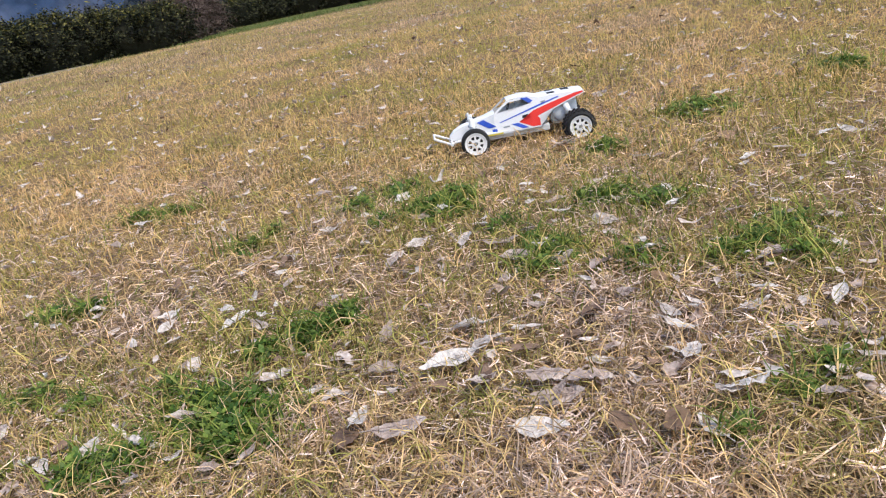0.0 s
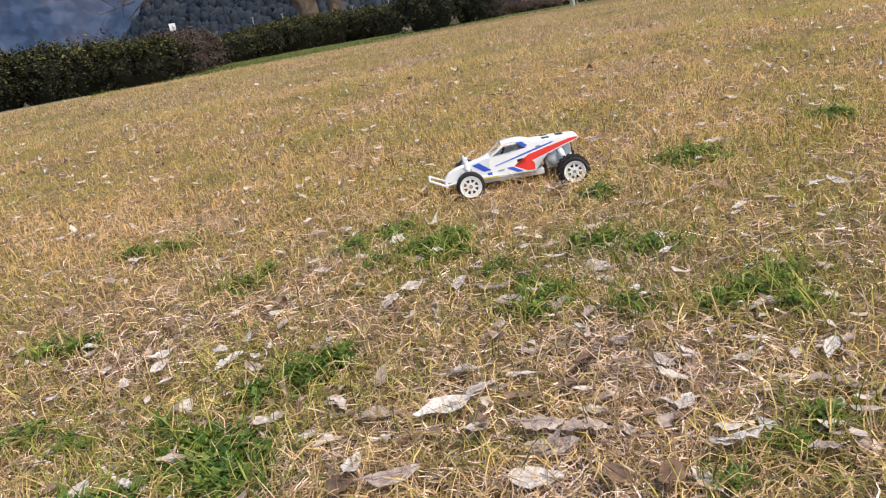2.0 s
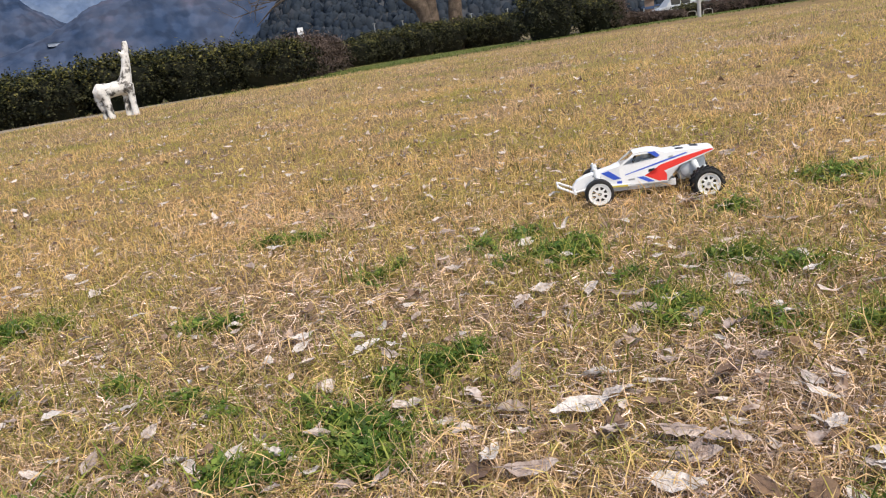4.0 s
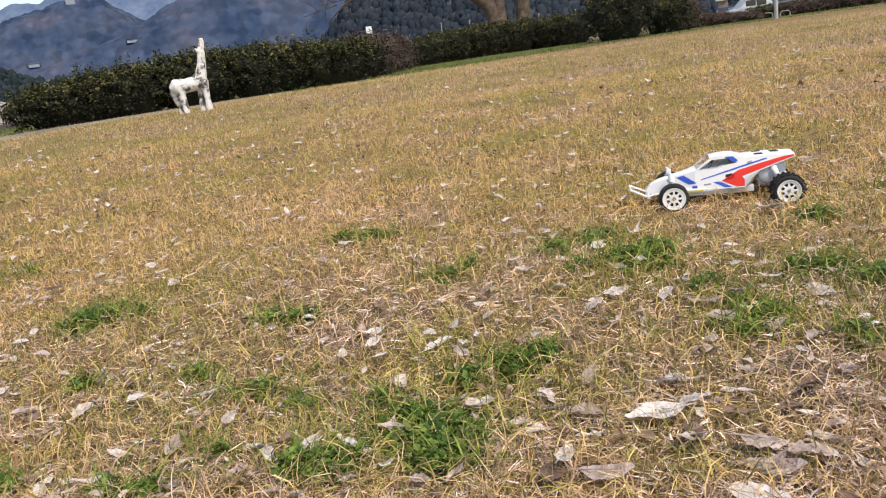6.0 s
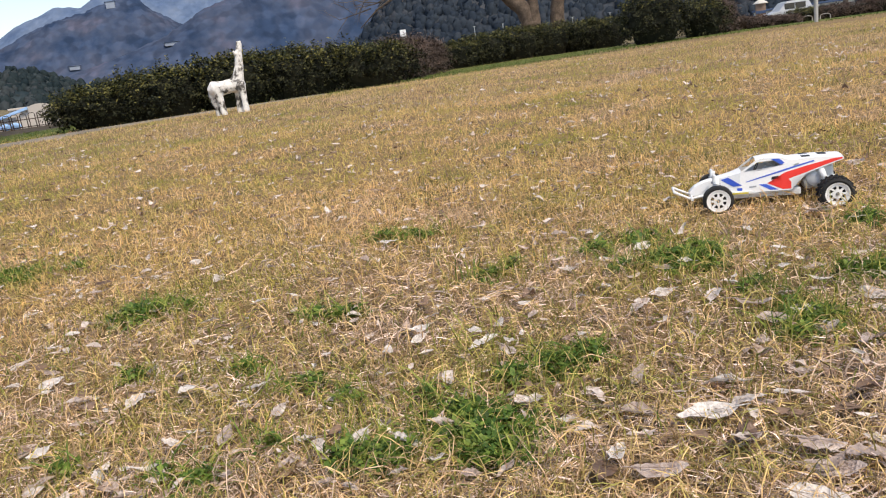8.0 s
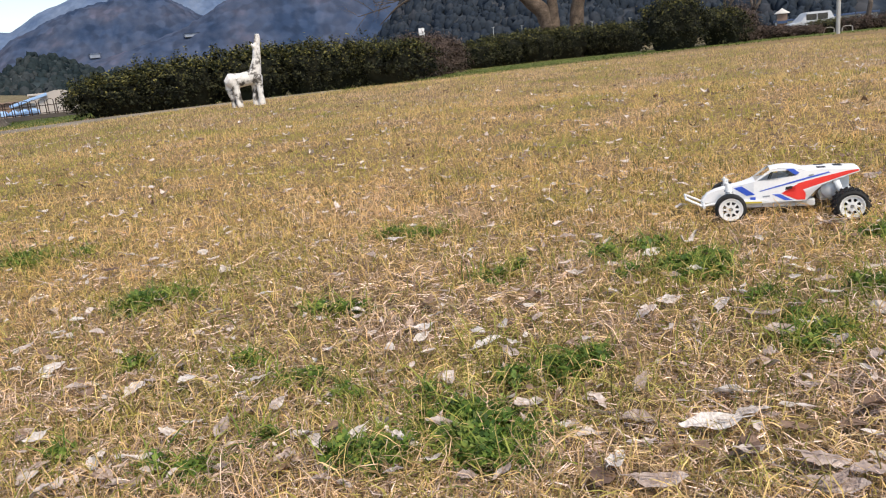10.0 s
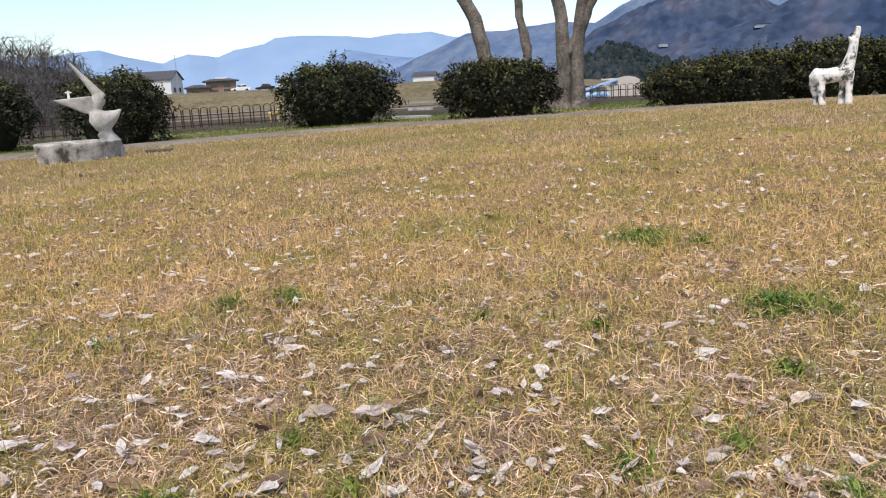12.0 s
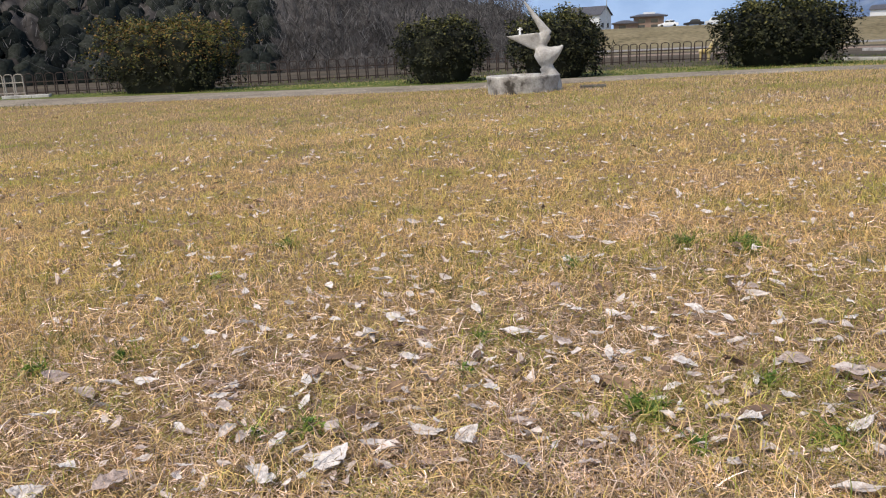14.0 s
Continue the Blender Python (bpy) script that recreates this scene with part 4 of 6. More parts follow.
def tree(name, label, base, stems, bark=None, depth=3, group="", seed=3):
    """stems: each a list of (x, y, z, radius) from the foot up; bare limbs grow from its upper end."""
    rnd = random.Random(seed)
    ob = thing(name, label, "tree", Matrix.Translation(base), group)
    twigs = bmesh.new()
    for stem in stems:
        bm = bmesh.new()
        fine, rad = [], []
        for a, b in zip(stem, stem[1:]):
            for i in range(5):
                f = i / 5
                fine.append(Vector(a[:3]).lerp(Vector(b[:3]), f) + Vector((rnd.gauss(0, 1), rnd.gauss(0, 1), 0)) * 0.02 * a[3] * 2)
                rad.append((a[3] + (b[3] - a[3]) * f) * rnd.uniform(0.94, 1.07))
        fine.append(Vector(stem[-1][:3]))
        rad.append(stem[-1][3])
        tube(bm, fine, rad, 14)
        for v in bm.verts:
            v.co += Vector((noise.noise(v.co * 4), noise.noise(v.co * 4 + Vector((9, 0, 0))), 0)) * 0.03
        d = (fine[-1] - fine[-4]).normalized()
        for k in range(3):
            side = d.orthogonal().normalized()
            side.rotate(Matrix.Rotation(k * 2.1 + rnd.uniform(-0.4, 0.4), 3, d))
            grow(bm, twigs, fine[-1], (d + side * 0.6).normalized(), rnd.uniform(1.6, 2.4), rad[-1] * 0.72, depth, rnd)
        part("trunk", bm, bark or M_bark, ob, smooth=True)
    tagged(part("twig_crown", twigs, bark or M_bark, ob), kind="stuff")
    return ob


tb = on_lawn(-13.54, 12.23, -0.05)
tree("park_tree", "pale grey-barked tree with twin trunks, bare in winter", tb, [[(-0.20, -0.23, 0, 0.28), (-0.14, -0.17, 0.25, 0.19), (-0.12, -0.15, 0.9, 0.165), (-0.15, -0.18, 2.0, 0.145), (-0.3, -0.35, 3.4, 0.12)], [(0.10, 0.10, 0, 0.26), (0.07, 0.07, 0.25, 0.17), (0.06, 0.06, 1.0, 0.15), (0.12, 0.13, 2.0, 0.13), (0.3, 0.35, 3.6, 0.10)], [(-0.05, -0.1, 1.25, 0.11), (0.06, 0.1, 1.6, 0.13), (0.28, 0.34, 2.4, 0.11), (0.6, 0.7, 3.5, 0.08)]], seed=4)
ta = on_lawn(*polar(55.2, 18.5), -0.05)
tree("park_tree", "leaning pale-barked tree, bare in winter", ta, [[(0.1, 0.1, 0, 0.25), (0.05, 0.05, 0.4, 0.20), (0, 0, 1.2, 0.175), (-0.12, -0.2, 2.2, 0.165), (-0.5, -0.8, 3.6, 0.14)]], seed=5)
ta = on_lawn(*polar(52.2, 23.0), -0.05)
tree("park_tree", "slim pale-barked tree, bare in winter", ta, [[(0, 0, 0, 0.18), (0, 0, 1.0, 0.14), (0.0, 0, 1.7, 0.14), (-0.12, -0.15, 2.6, 0.12), (-0.1, -0.2, 4.0, 0.09)]], seed=6)
th = on_lawn(*polar(10.7, 31.5), -0.05)
tree("park_tree", "spreading bare tree behind a hedge", th, [[(0, 0, 0, 0.45), (0, 0, 1.2, 0.33), (-0.2, 0, 1.9, 0.32), (-1.0, -0.2, 2.7, 0.26), (-2.6, -0.4, 3.3, 0.18)], [(0.1, 0, 1.0, 0.3), (0.15, 0, 2.0, 0.22), (0.0, 0.2, 4.0, 0.18)], [(1.0, 0.3, 0, 0.36), (1.0, 0.3, 1.5, 0.27), (1.15, 0.3, 2.6, 0.24), (1.5, 0.5, 4.2, 0.18)]], M_bark_brown, 3, seed=7)
# a long low bough that hangs out from the spreading tree
bm, tw = bmesh.new(), bmesh.new()
rnd = random.Random(8)
tube(bm, [(-2.6, -0.4, 3.3), (-4.0, -0.7, 3.6), (-5.0, -0.8, 3.2), (-6.0, -0.9, 2.7), (-6.8, -0.9, 2.1)], [0.12, 0.08, 0.055, 0.035, 0.015], 6)
for i in range(7):
    grow(bm, tw, Vector((-3.6 - 0.45 * i, -0.75, 3.45 - 0.16 * max(0, i - 2))), Vector((-0.7, rnd.uniform(-0.4, 0.4), rnd.uniform(-0.3, 0.5))).normalized(), 1.5, 0.03, 2, rnd, 0.0)
bough = part("hanging_bough", bm, M_bark_dark, bpy.data.objects["park_tree.003"])
tagged(part("twig_crown", tw, M_bark_dark, bough), kind="stuff")
for i, (az, r, h) in enumerate([(-2.6, 62, 2.2), (-0.9, 70, 2.6), (-9.5, 75, 2.5)]):
    tree("far_tree", "dark bare tree beyond the lawn", on_lawn(*polar(az, r), -0.1), [[(0, 0, 0, 0.25), (0.05, 0, h * 0.6, 0.2), (0.2, 0.1, h, 0.16)]], M_bark_dark, 3, "far bare trees", seed=70 + i)


# ---- concrete animals ----
def blobs(name, bars, material, parent=None, voxel=0.012, label="", lumps=()):
    """One smooth cast body out of tapering bars and faceted lumps."""
    bm = bmesh.new()
    for pts, rad in bars:
        tube(bm, pts, rad, 12)
    for pts in lumps:
        bmesh.ops.convex_hull(bm, input=[bm.verts.new(p) for p in pts])
    ob = obj(name, bm, material, parent, label, True)
    m = ob.modifiers.new("cast", "REMESH")
    m.mode, m.voxel_size, m.use_smooth_shade = "VOXEL", voxel, True
    s = ob.modifiers.new("soften", "SMOOTH")
    s.factor, s.iterations = 0.5, 6
    return ob


M_deer = mat("peeling_white_paint", [(0.08, 0.075, 0.07), (0.13, 0.12, 0.11), (0.62, 0.60, 0.57), (0.70, 0.68, 0.65), (0.76, 0.74, 0.71)], 8.0, 0.85, 0.3, 70, (60, 0.1), reach=(0.37, 0.60))
deer = blobs("giraffe_statue", [
    ([(-0.145, 0.05, 0.0), (-0.15, 0.05, 0.10), (-0.19, 0.045, 0.27), (-0.17, 0.03, 0.40)], [0.056, 0.046, 0.062, 0.08]),
    ([(-0.085, -0.05, 0.0), (-0.085, -0.05, 0.12), (-0.105, -0.045, 0.27), (-0.12, -0.03, 0.40)], [0.056, 0.044, 0.056, 0.08]),
    ([(0.15, 0.05, 0.0), (0.15, 0.05, 0.15), (0.165, 0.045, 0.30), (0.16, 0.03, 0.42)], [0.052, 0.043, 0.050, 0.075]),
    ([(0.235, -0.05, 0.0), (0.23, -0.05, 0.16), (0.23, -0.045, 0.32), (0.22, -0.03, 0.42)], [0.052, 0.043, 0.050, 0.075]),
    ([(-0.235, 0, 0.35), (-0.17, 0, 0.385), (-0.02, 0, 0.385), (0.10, 0, 0.405), (0.20, 0, 0.42), (0.26, 0, 0.42)], [0.05, 0.115, 0.100, 0.105, 0.112, 0.06]),
    ([(0.17, 0, 0.42), (0.215, 0, 0.54), (0.245, 0, 0.66), (0.262, 0, 0.78), (0.268, 0, 0.83)], [0.105, 0.080, 0.062, 0.056, 0.052]),
    ([(0.255, 0, 0.82), (0.285, 0, 0.88), (0.296, 0, 0.95), (0.30, 0, 1.0)], [0.050, 0.046, 0.042, 0.034]),
    ([(0.225, 0.035, 0.82), (0.195, 0.05, 0.875)], [0.024, 0.014]),
    ([(0.225, -0.035, 0.82), (0.195, -0.05, 0.875)], [0.024, 0.014]),
], M_deer)
deer.matrix_basis = pose(*on_lawn(-5.68, 9.46, -0.01), 0, 0, 33) @ Matrix.Scale(0.92, 4)
tagged(deer, "white-painted concrete young giraffe statue with peeling dark patches", "statue")

fountain = thing("pelican_fountain", "weathered concrete drinking fountain with a pelican statue", "fountain", pose(*on_lawn(-10.5, 1.56, -0.02), 0, 0, 82.6))
bm = bmesh.new()
lathe(bm, [(0.0, 0.475), (0.19, 0.485), (0.225, 0.50), (0.245, 0.49), (0.245, 0.42), (0.225, 0.40), (0.10, 0.38), (0.09, 0.0)], 40, "Z")
bmesh.ops.remove_doubles(bm, verts=bm.verts, dist=0.0005)
M_basin = mat("stained_concrete", [(0.03, 0.025, 0.02), (0.07, 0.06, 0.05), (0.30, 0.28, 0.255), (0.42, 0.40, 0.37), (0.50, 0.48, 0.45)], 4.5, 0.9, 0.4, 50, (50, 0.2))
part("basin", bm, M_basin, fountain, "round concrete basin with dark stains", True)
blobs("pelican_statue", [
    ([(0.40, 0, 0.0), (0.40, 0, 0.12), (0.385, 0, 0.22), (0.345, 0, 0.29), (0.30, 0, 0.36)], [0.135, 0.125, 0.105, 0.085, 0.10]),
    ([(0.25, 0, 0.25), (0.33, 0, 0.245)], [0.05, 0.07]),
    ([(0.19, 0, 0.42), (0.24, 0, 0.45), (0.30, 0, 0.475), (0.36, 0, 0.50)], [0.075, 0.145, 0.155, 0.12]),
    ([(0.34, 0, 0.485), (0.43, 0, 0.525), (0.495, 0, 0.57), (0.54, 0, 0.61)], [0.135, 0.085, 0.042, 0.012]),
    ([(0.27, 0, 0.54), (0.255, 0, 0.62), (0.285, 0, 0.70), (0.31, 0, 0.765)], [0.085, 0.060, 0.082, 0.080]),
    ([(0.335, 0, 0.745), (0.28, 0, 0.83), (0.175, 0, 0.98), (0.03, 0, 1.19)], [0.075, 0.060, 0.038, 0.015]),
], M_concrete, fountain, 0.013, "grey concrete pelican with raised open beak", [[(-0.21, -0.014, 0.755), (-0.21, 0.014, 0.755), (-0.20, 0.0, 0.735), (0.21, -0.085, 0.785), (0.21, 0.085, 0.785), (0.22, -0.06, 0.68), (0.22, 0.06, 0.68), (0.11, 0.0, 0.575), (0.16, -0.03, 0.57), (0.16, 0.03, 0.57), (0.25, 0.0, 0.60)]])
bm = bmesh.new()
tube(bm, [(-0.03, 0, 0.755), (-0.03, 0, 0.83), (-0.025, 0, 0.86)], [0.016, 0.013, 0.018], 8)
tube(bm, [(-0.065, 0, 0.835), (0.005, 0, 0.835)], 0.008, 6)
part("tap", bm, M_white, fountain, "small white tap")

M_slab = mat("dark_slab", [(0.06, 0.055, 0.045), (0.12, 0.11, 0.09)], 8, 0.9, 0.3)
bm = bmesh.new()
box(bm, -0.17, 0.17, -0.1, 0.1, -0.02, 0.035, 0.01)
drain = tagged(obj("drain_cover", bm, M_slab), "small dark slab beside the fountain", "slab")
drain.matrix_basis = pose(*on_lawn(-10.35, 2.48), 0, 0, 82)


# ---- hoop fence ----
def hoop_mesh(name, width, height, r, material):
    bm = bmesh.new()
    bend = height - width * 0.22
    arch = [(math.cos(math.pi * (1 - i / 8)) * width / 2, 0, bend + math.sin(math.pi * i / 8) * width * 0.22) for i in range(9)]
    tube(bm, [(-width / 2, 0, 0), (-width / 2, 0, bend * 0.6), arch[0]], [r, r, r * 0.9], 6)
    tube(bm, [(width / 2, 0, 0), (width / 2, 0, bend * 0.6), arch[-1]], [r, r, r * 0.9], 6)
    tube(bm, arch, r * 0.62, 6)
    me = bpy.data.meshes.new(name)
    bm.to_mesh(me)
    bm.free()
    me.materials.append(material)
    return me


def fence(line, height, material, label, group, step=0.36):
    hoop = hoop_mesh("hoop", step * 0.74, height, 0.016, material)
    for a, b in zip(line, line[1:]):
        a, b = Vector(a), Vector(b)
        length = (b - a).length
        panels = max(1, round(length / (step * 8)))
        ang = math.degrees(math.atan2(b.y - a.y, b.x - a.x))
        for i in range(panels):
            p = a.lerp(b, i / panels)
            w = length / panels
            q = a.lerp(b, (i + 1) / panels)
            za, zb = on_lawn(p.x, p.y).z, on_lawn(q.x, q.y).z
            ob = thing("hoop_fence", label, "fence", pose(p.x, p.y, za, 0, -math.degrees(math.atan2(zb - za, w)), ang), group)
            for k in range(8):
                share("hoop", hoop, ob, pose(w * (k + 0.5) / 8, 0, -0.03))
            for h in (0.12, 0.58):
                bm = bmesh.new()
                tube(bm, [(0, 0, height * h), (w, 0, height * h)], 0.013, 6)
                part("rail", bm, material, ob)


fence([(-18.6, -17.0), (-18.9, -9.4)], 0.54, M_fence_pale, "low pale metal hoop fence", "pale fence", 0.26)
fence([(-18.9, -9.4), (-19.5, -1.7), (-20.8, 5.9), (-19.6, 10.2)], 0.54, M_fence, "low rusty metal hoop fence", "rusty fence", 0.26)
fence([(-22.9, 18.1), (-19.0, 19.7), (-15.1, 21.2)], 0.5, M_fence, "low dark metal hoop fence behind tree trunks", "dark fence", 0.26)

# ---- small things on the far side of the lawn ----
bm = bmesh.new()
tube(bm, [(0, 0, 0), (0, 0, 2.6)], 0.055, 10)
lamp_pole = tagged(obj("white_pole", bm, mat("white_painted_steel", [(0.36, 0.36, 0.35), (0.46, 0.46, 0.44)], 6, 0.6, 0.1)), "white painted metal pole at the lawn's edge", "pole")
lamp_pole.matrix_basis = Matrix.Translation(on_lawn(*polar(-7.95, 23.6), -0.05))
sign = thing("notice_sign", "small white notice board on a post behind a hedge", "sign", pose(*on_lawn(*polar(19.75, 21.5)), 0, 0, 20))
bm = bmesh.new()
tube(bm, [(0, 0.02, 0), (0, 0.02, 1.15)], 0.02, 8)
part("post", bm, M_grey, sign)
bm = bmesh.new()
box(bm, -0.078, 0.078, -0.012, 0.012, 0.90, 1.27, 0.004)
part("board", bm, M_white, sign, "white board")
bm = bmesh.new()
for z in (1.03, 1.08, 1.13):
    box(bm, -0.06, 0.05, -0.016, -0.0135, z, z + 0.02)
part("writing_bar", bm, mat("faded_ink", [(0.35, 0.36, 0.38), (0.45, 0.46, 0.48)], 10, 0.7, 0), sign)
M_van = mat("silver_paint", [(0.40, 0.41, 0.42), (0.50, 0.51, 0.52)], 3, 0.35, 0, metal=0.2)
M_glass = mat("dark_glass", [(0.02, 0.025, 0.03), (0.03, 0.035, 0.04)], 3, 0.08, 0, spec=0.6)


def far_car(label, m, material, length=3.6, height=1.5, boxy=True, group=""):
    ob = thing("parked_car", label, "car", m, group)
    h, l = height, length
    prof = [(-l / 2, 0.28), (-l / 2, 0.75), (-l / 2 + 0.12, 0.85), (-l * 0.28, 0.95), (-l * 0.12, h - 0.05), (0, h), (l * 0.38, h - 0.02), (l / 2 - 0.1, 0.9), (l / 2, 0.8), (l / 2, 0.28)] if boxy else [(-l / 2, 0.28), (-l / 2, 0.68), (-l * 0.22, 0.85), (-l * 0.1, h - 0.04), (l * 0.18, h), (l * 0.36, 0.92), (l / 2, 0.85), (l / 2, 0.28)]
    bm = bmesh.new()
    sides = [[bm.verts.new((x, y * (0.74 if z < 1.0 else 0.62), z)) for x, z in prof] for y in (-1, 1)]
    bm.faces.new(sides[0])
    bm.faces.new(list(reversed(sides[1])))
    for i in range(len(prof)):
        k = (i + 1) % len(prof)
        bm.faces.new((sides[0][i], sides[1][i], sides[1][k], sides[0][k]))
    bmesh.ops.recalc_face_normals(bm, faces=bm.faces)
    bmesh.ops.bevel(bm, geom=bm.edges[:], offset=0.04, segments=2, affect="EDGES")
    part("body", bm, material, ob)
    for y in (-1, 1):
        for x0, x1 in ((-l * 0.16, l * 0.06), (l * 0.08, l * 0.30)):
            bm = bmesh.new()
            box(bm, x0, x1, min(y * 0.66, y * 0.73), max(y * 0.66, y * 0.73), 0.98, h - 0.14, 0.02)
            part("window", bm, M_glass, ob)
        for x in (-l * 0.31, l * 0.31):
            bm = bmesh.new()
            lathe(bm, [(-0.09, 0.02), (-0.09, 0.29), (0.09, 0.29), (0.09, 0.02)], 16, "Y", (x, y * 0.68, 0.29))
            part("wheel", bm, M_tyre, ob)
    return ob


far_car("silver compact van parked beyond a low hedge", pose(*on_lawn(*polar(-6.15, 60)), 0, 0, 18), M_van, 3.1, 1.55)
M_brownwall = mat("brown_wall", [(0.22, 0.15, 0.11), (0.30, 0.21, 0.16)], 1, 0.85, 0.1)
M_hall = mat("white_wall", [(0.55, 0.56, 0.57), (0.66, 0.67, 0.68)], 0.5, 0.8, 0.1)
M_bluewall = mat("blue_wall", [(0.045, 0.075, 0.15), (0.07, 0.11, 0.20)], 0.5, 0.7, 0)
shelter = thing("park_kiosk", "small brown kiosk with blue band and pale roof", "kiosk", pose(*on_lawn(*polar(-4.5, 96)), 0, 0, 0))
bm = bmesh.new()
box(bm, -0.5, 0.5, -0.5, 0.5, 0, 2.35, 0.03)
part("wall", bm, M_brownwall, shelter)
bm = bmesh.new()
box(bm, -0.52, 0.52, -0.54, -0.48, 1.3, 1.6)
part("blue_band", bm, M_bluewall, shelter)
bm = bmesh.new()
lathe(bm, [(2.35, 0.8), (2.42, 0.8), (2.75, 0.3), (2.95, 0.02)], 10, "Z")
part("roof", bm, mat("cream_roof", [(0.50, 0.48, 0.44), (0.58, 0.56, 0.52)], 1, 0.8, 0), shelter)
hall = thing("low_building", "long low white and blue building beyond the park", "building", pose(*on_lawn(*polar(-7.0, 110)), 0, 0, 0))
bm = bmesh.new()
box(bm, -5.5, 5.5, -2, 2, 0, 1.5, 0.03)
part("wall", bm, M_hall, hall)
bm = bmesh.new()
box(bm, -5.7, 5.7, -2.3, 2.3, 1.5, 1.75, 0.03)
part("roof", bm, M_bluewall, hall)
for i in range(6):
    bm = bmesh.new()
    box(bm, -4.8 + 1.7 * i, -3.9 + 1.7 * i, -2.06, -1.95, 0.5, 1.2)
    part("window", bm, M_glass, hall)
hoopw = hoop_mesh("barrier", 0.8, 0.48, 0.045, M_concrete)
for i, az in enumerate((-7.4, -8.45)):
    ob = new("hoop_barrier", hoopw)
    ob.matrix_basis = Matrix.Translation(on_lawn(*polar(az, 29.0), 0.0)) @ Matrix.Scale(0.38, 4)
    tagged(ob, "small white metal hoop barrier", "barrier", "white hoop barriers")

# ---- houses and cars on the far bank ----
M_roof_dark = mat("dark_roof", [(0.05, 0.05, 0.06), (0.09, 0.09, 0.10)], 2, 0.7, 0.1)


def house(label, az, r, w, d, eaves, ridge, wall, turn=0.0, sink=0.1):
    ob = thing("far_house", label, "house", pose(*on_lawn(*polar(az, r), -sink), 0, 0, az + turn), "houses on the far bank")
    bm = bmesh.new()
    prof = [(-w / 2, 0), (w / 2, 0), (w / 2, eaves), (0, ridge), (-w / 2, eaves)]
    a = [bm.verts.new((x, -d / 2, z)) for x, z in prof]
    b = [bm.verts.new((x, d / 2, z)) for x, z in prof]
    bm.faces.new(a)
    bm.faces.new(list(reversed(b)))
    for i in range(5):
        bm.faces.new((a[i], b[i], b[(i + 1) % 5], a[(i + 1) % 5]))
    bmesh.ops.recalc_face_normals(bm, faces=bm.faces)
    part("wall", bm, wall, ob)
    bm = bmesh.new()
    t = 0.2
    o = 0.4
    s = (ridge - eaves) / (w / 2)
    for sgn in (-1, 1):
        q = [(0, ridge + 0.03), (sgn * (w / 2 + o), eaves - s * o + 0.03), (sgn * (w / 2 + o), eaves - s * o + t), (0, ridge + t)]
        a = [bm.verts.new((x, -d / 2 - o, z)) for x, z in q]
        b = [bm.verts.new((x, d / 2 + o, z)) for x, z in q]
        bm.faces.new(a)
        bm.faces.new(b)
        for i in range(4):
            bm.faces.new((a[i], b[i], b[(i + 1) % 4], a[(i + 1) % 4]))
    bmesh.ops.recalc_face_normals(bm, faces=bm.faces)
    part("roof", bm, M_roof_dark, ob)
    for x in (-w * 0.22, w * 0.22):
        for z in ([0.9, 3.4] if eaves > 4 else [0.9]):
            bm = bmesh.new()
            box(bm, x - 0.5, x + 0.5, -d / 2 - 0.05, -d / 2 + 0.05, z, z + 1.1)
            part("window", bm, M_glass, ob)
    return ob


house("white two-storey gabled house on the far bank", 78.55, 200, 7.0, 10.5, 4.0, 5.9, M_hall, 66)


def flat_roofed_house(az, r):
    """A brown house with a wide, nearly flat hipped roof and a lower wing."""
    ob = thing("far_house", "brown house with wide dark hipped roof on the far bank", "house", pose(*on_lawn(*polar(az, r), -0.1), 0, 0, az), "houses on the far bank")
    for nm, x0, x1, y0, z1 in (("wall", -4.0, 3.6, -2.5, 3.4), ("wing_wall", -9.0, -3.2, -3.5, 1.9)):
        bm = bmesh.new()
        box(bm, x0, x1, y0, 3.0, 0, z1)
        part(nm, bm, M_brownwall, ob)
    for nm, x0, x1, y0, z, rise in (("roof", -4.9, 4.5, -3.4, 3.4, 0.75), ("wing_roof", -9.6, -2.8, -4.2, 1.9, 0.9)):
        bm = bmesh.new()
        low = [bm.verts.new(p) for p in ((x0, y0, z), (x1, y0, z), (x1, 3.8, z), (x0, 3.8, z))]
        mid = [bm.verts.new((v.co.x, v.co.y, z + 0.22)) for v in low]
        top = [bm.verts.new(p) for p in ((x0 + 2.4, y0 + 2.4, z + rise), (x1 - 2.4, y0 + 2.4, z + rise), (x1 - 2.4, 1.6, z + rise), (x0 + 2.4, 1.6, z + rise))]
        bm.faces.new(list(reversed(low)))
        bm.faces.new(top)
        for i in range(4):
            k = (i + 1) % 4
            bm.faces.new((low[i], low[k], mid[k], mid[i]))
            bm.faces.new((mid[i], mid[k], top[k], top[i]))
        bmesh.ops.recalc_face_normals(bm, faces=bm.faces)
        part(nm, bm, M_roof_dark, ob)
    bm = bmesh.new()
    box(bm, -1.6, 1.4, -1.0, 0.6, 4.1, 4.55, 0.05)
    part("water_tank", bm, M_hall, ob, "white roof tank")
    for x0, z0 in ((-2.8, 1.9), (0.4, 1.9), (-2.8, 0.4), (0.4, 0.4), (-7.6, 0.5)):
        bm = bmesh.new()
        y = -3.56 if x0 < -4 else -2.56
        box(bm, x0, x0 + 1.7, y, y + 0.1, z0, z0 + 1.0)
        part("window", bm, M_glass, ob)


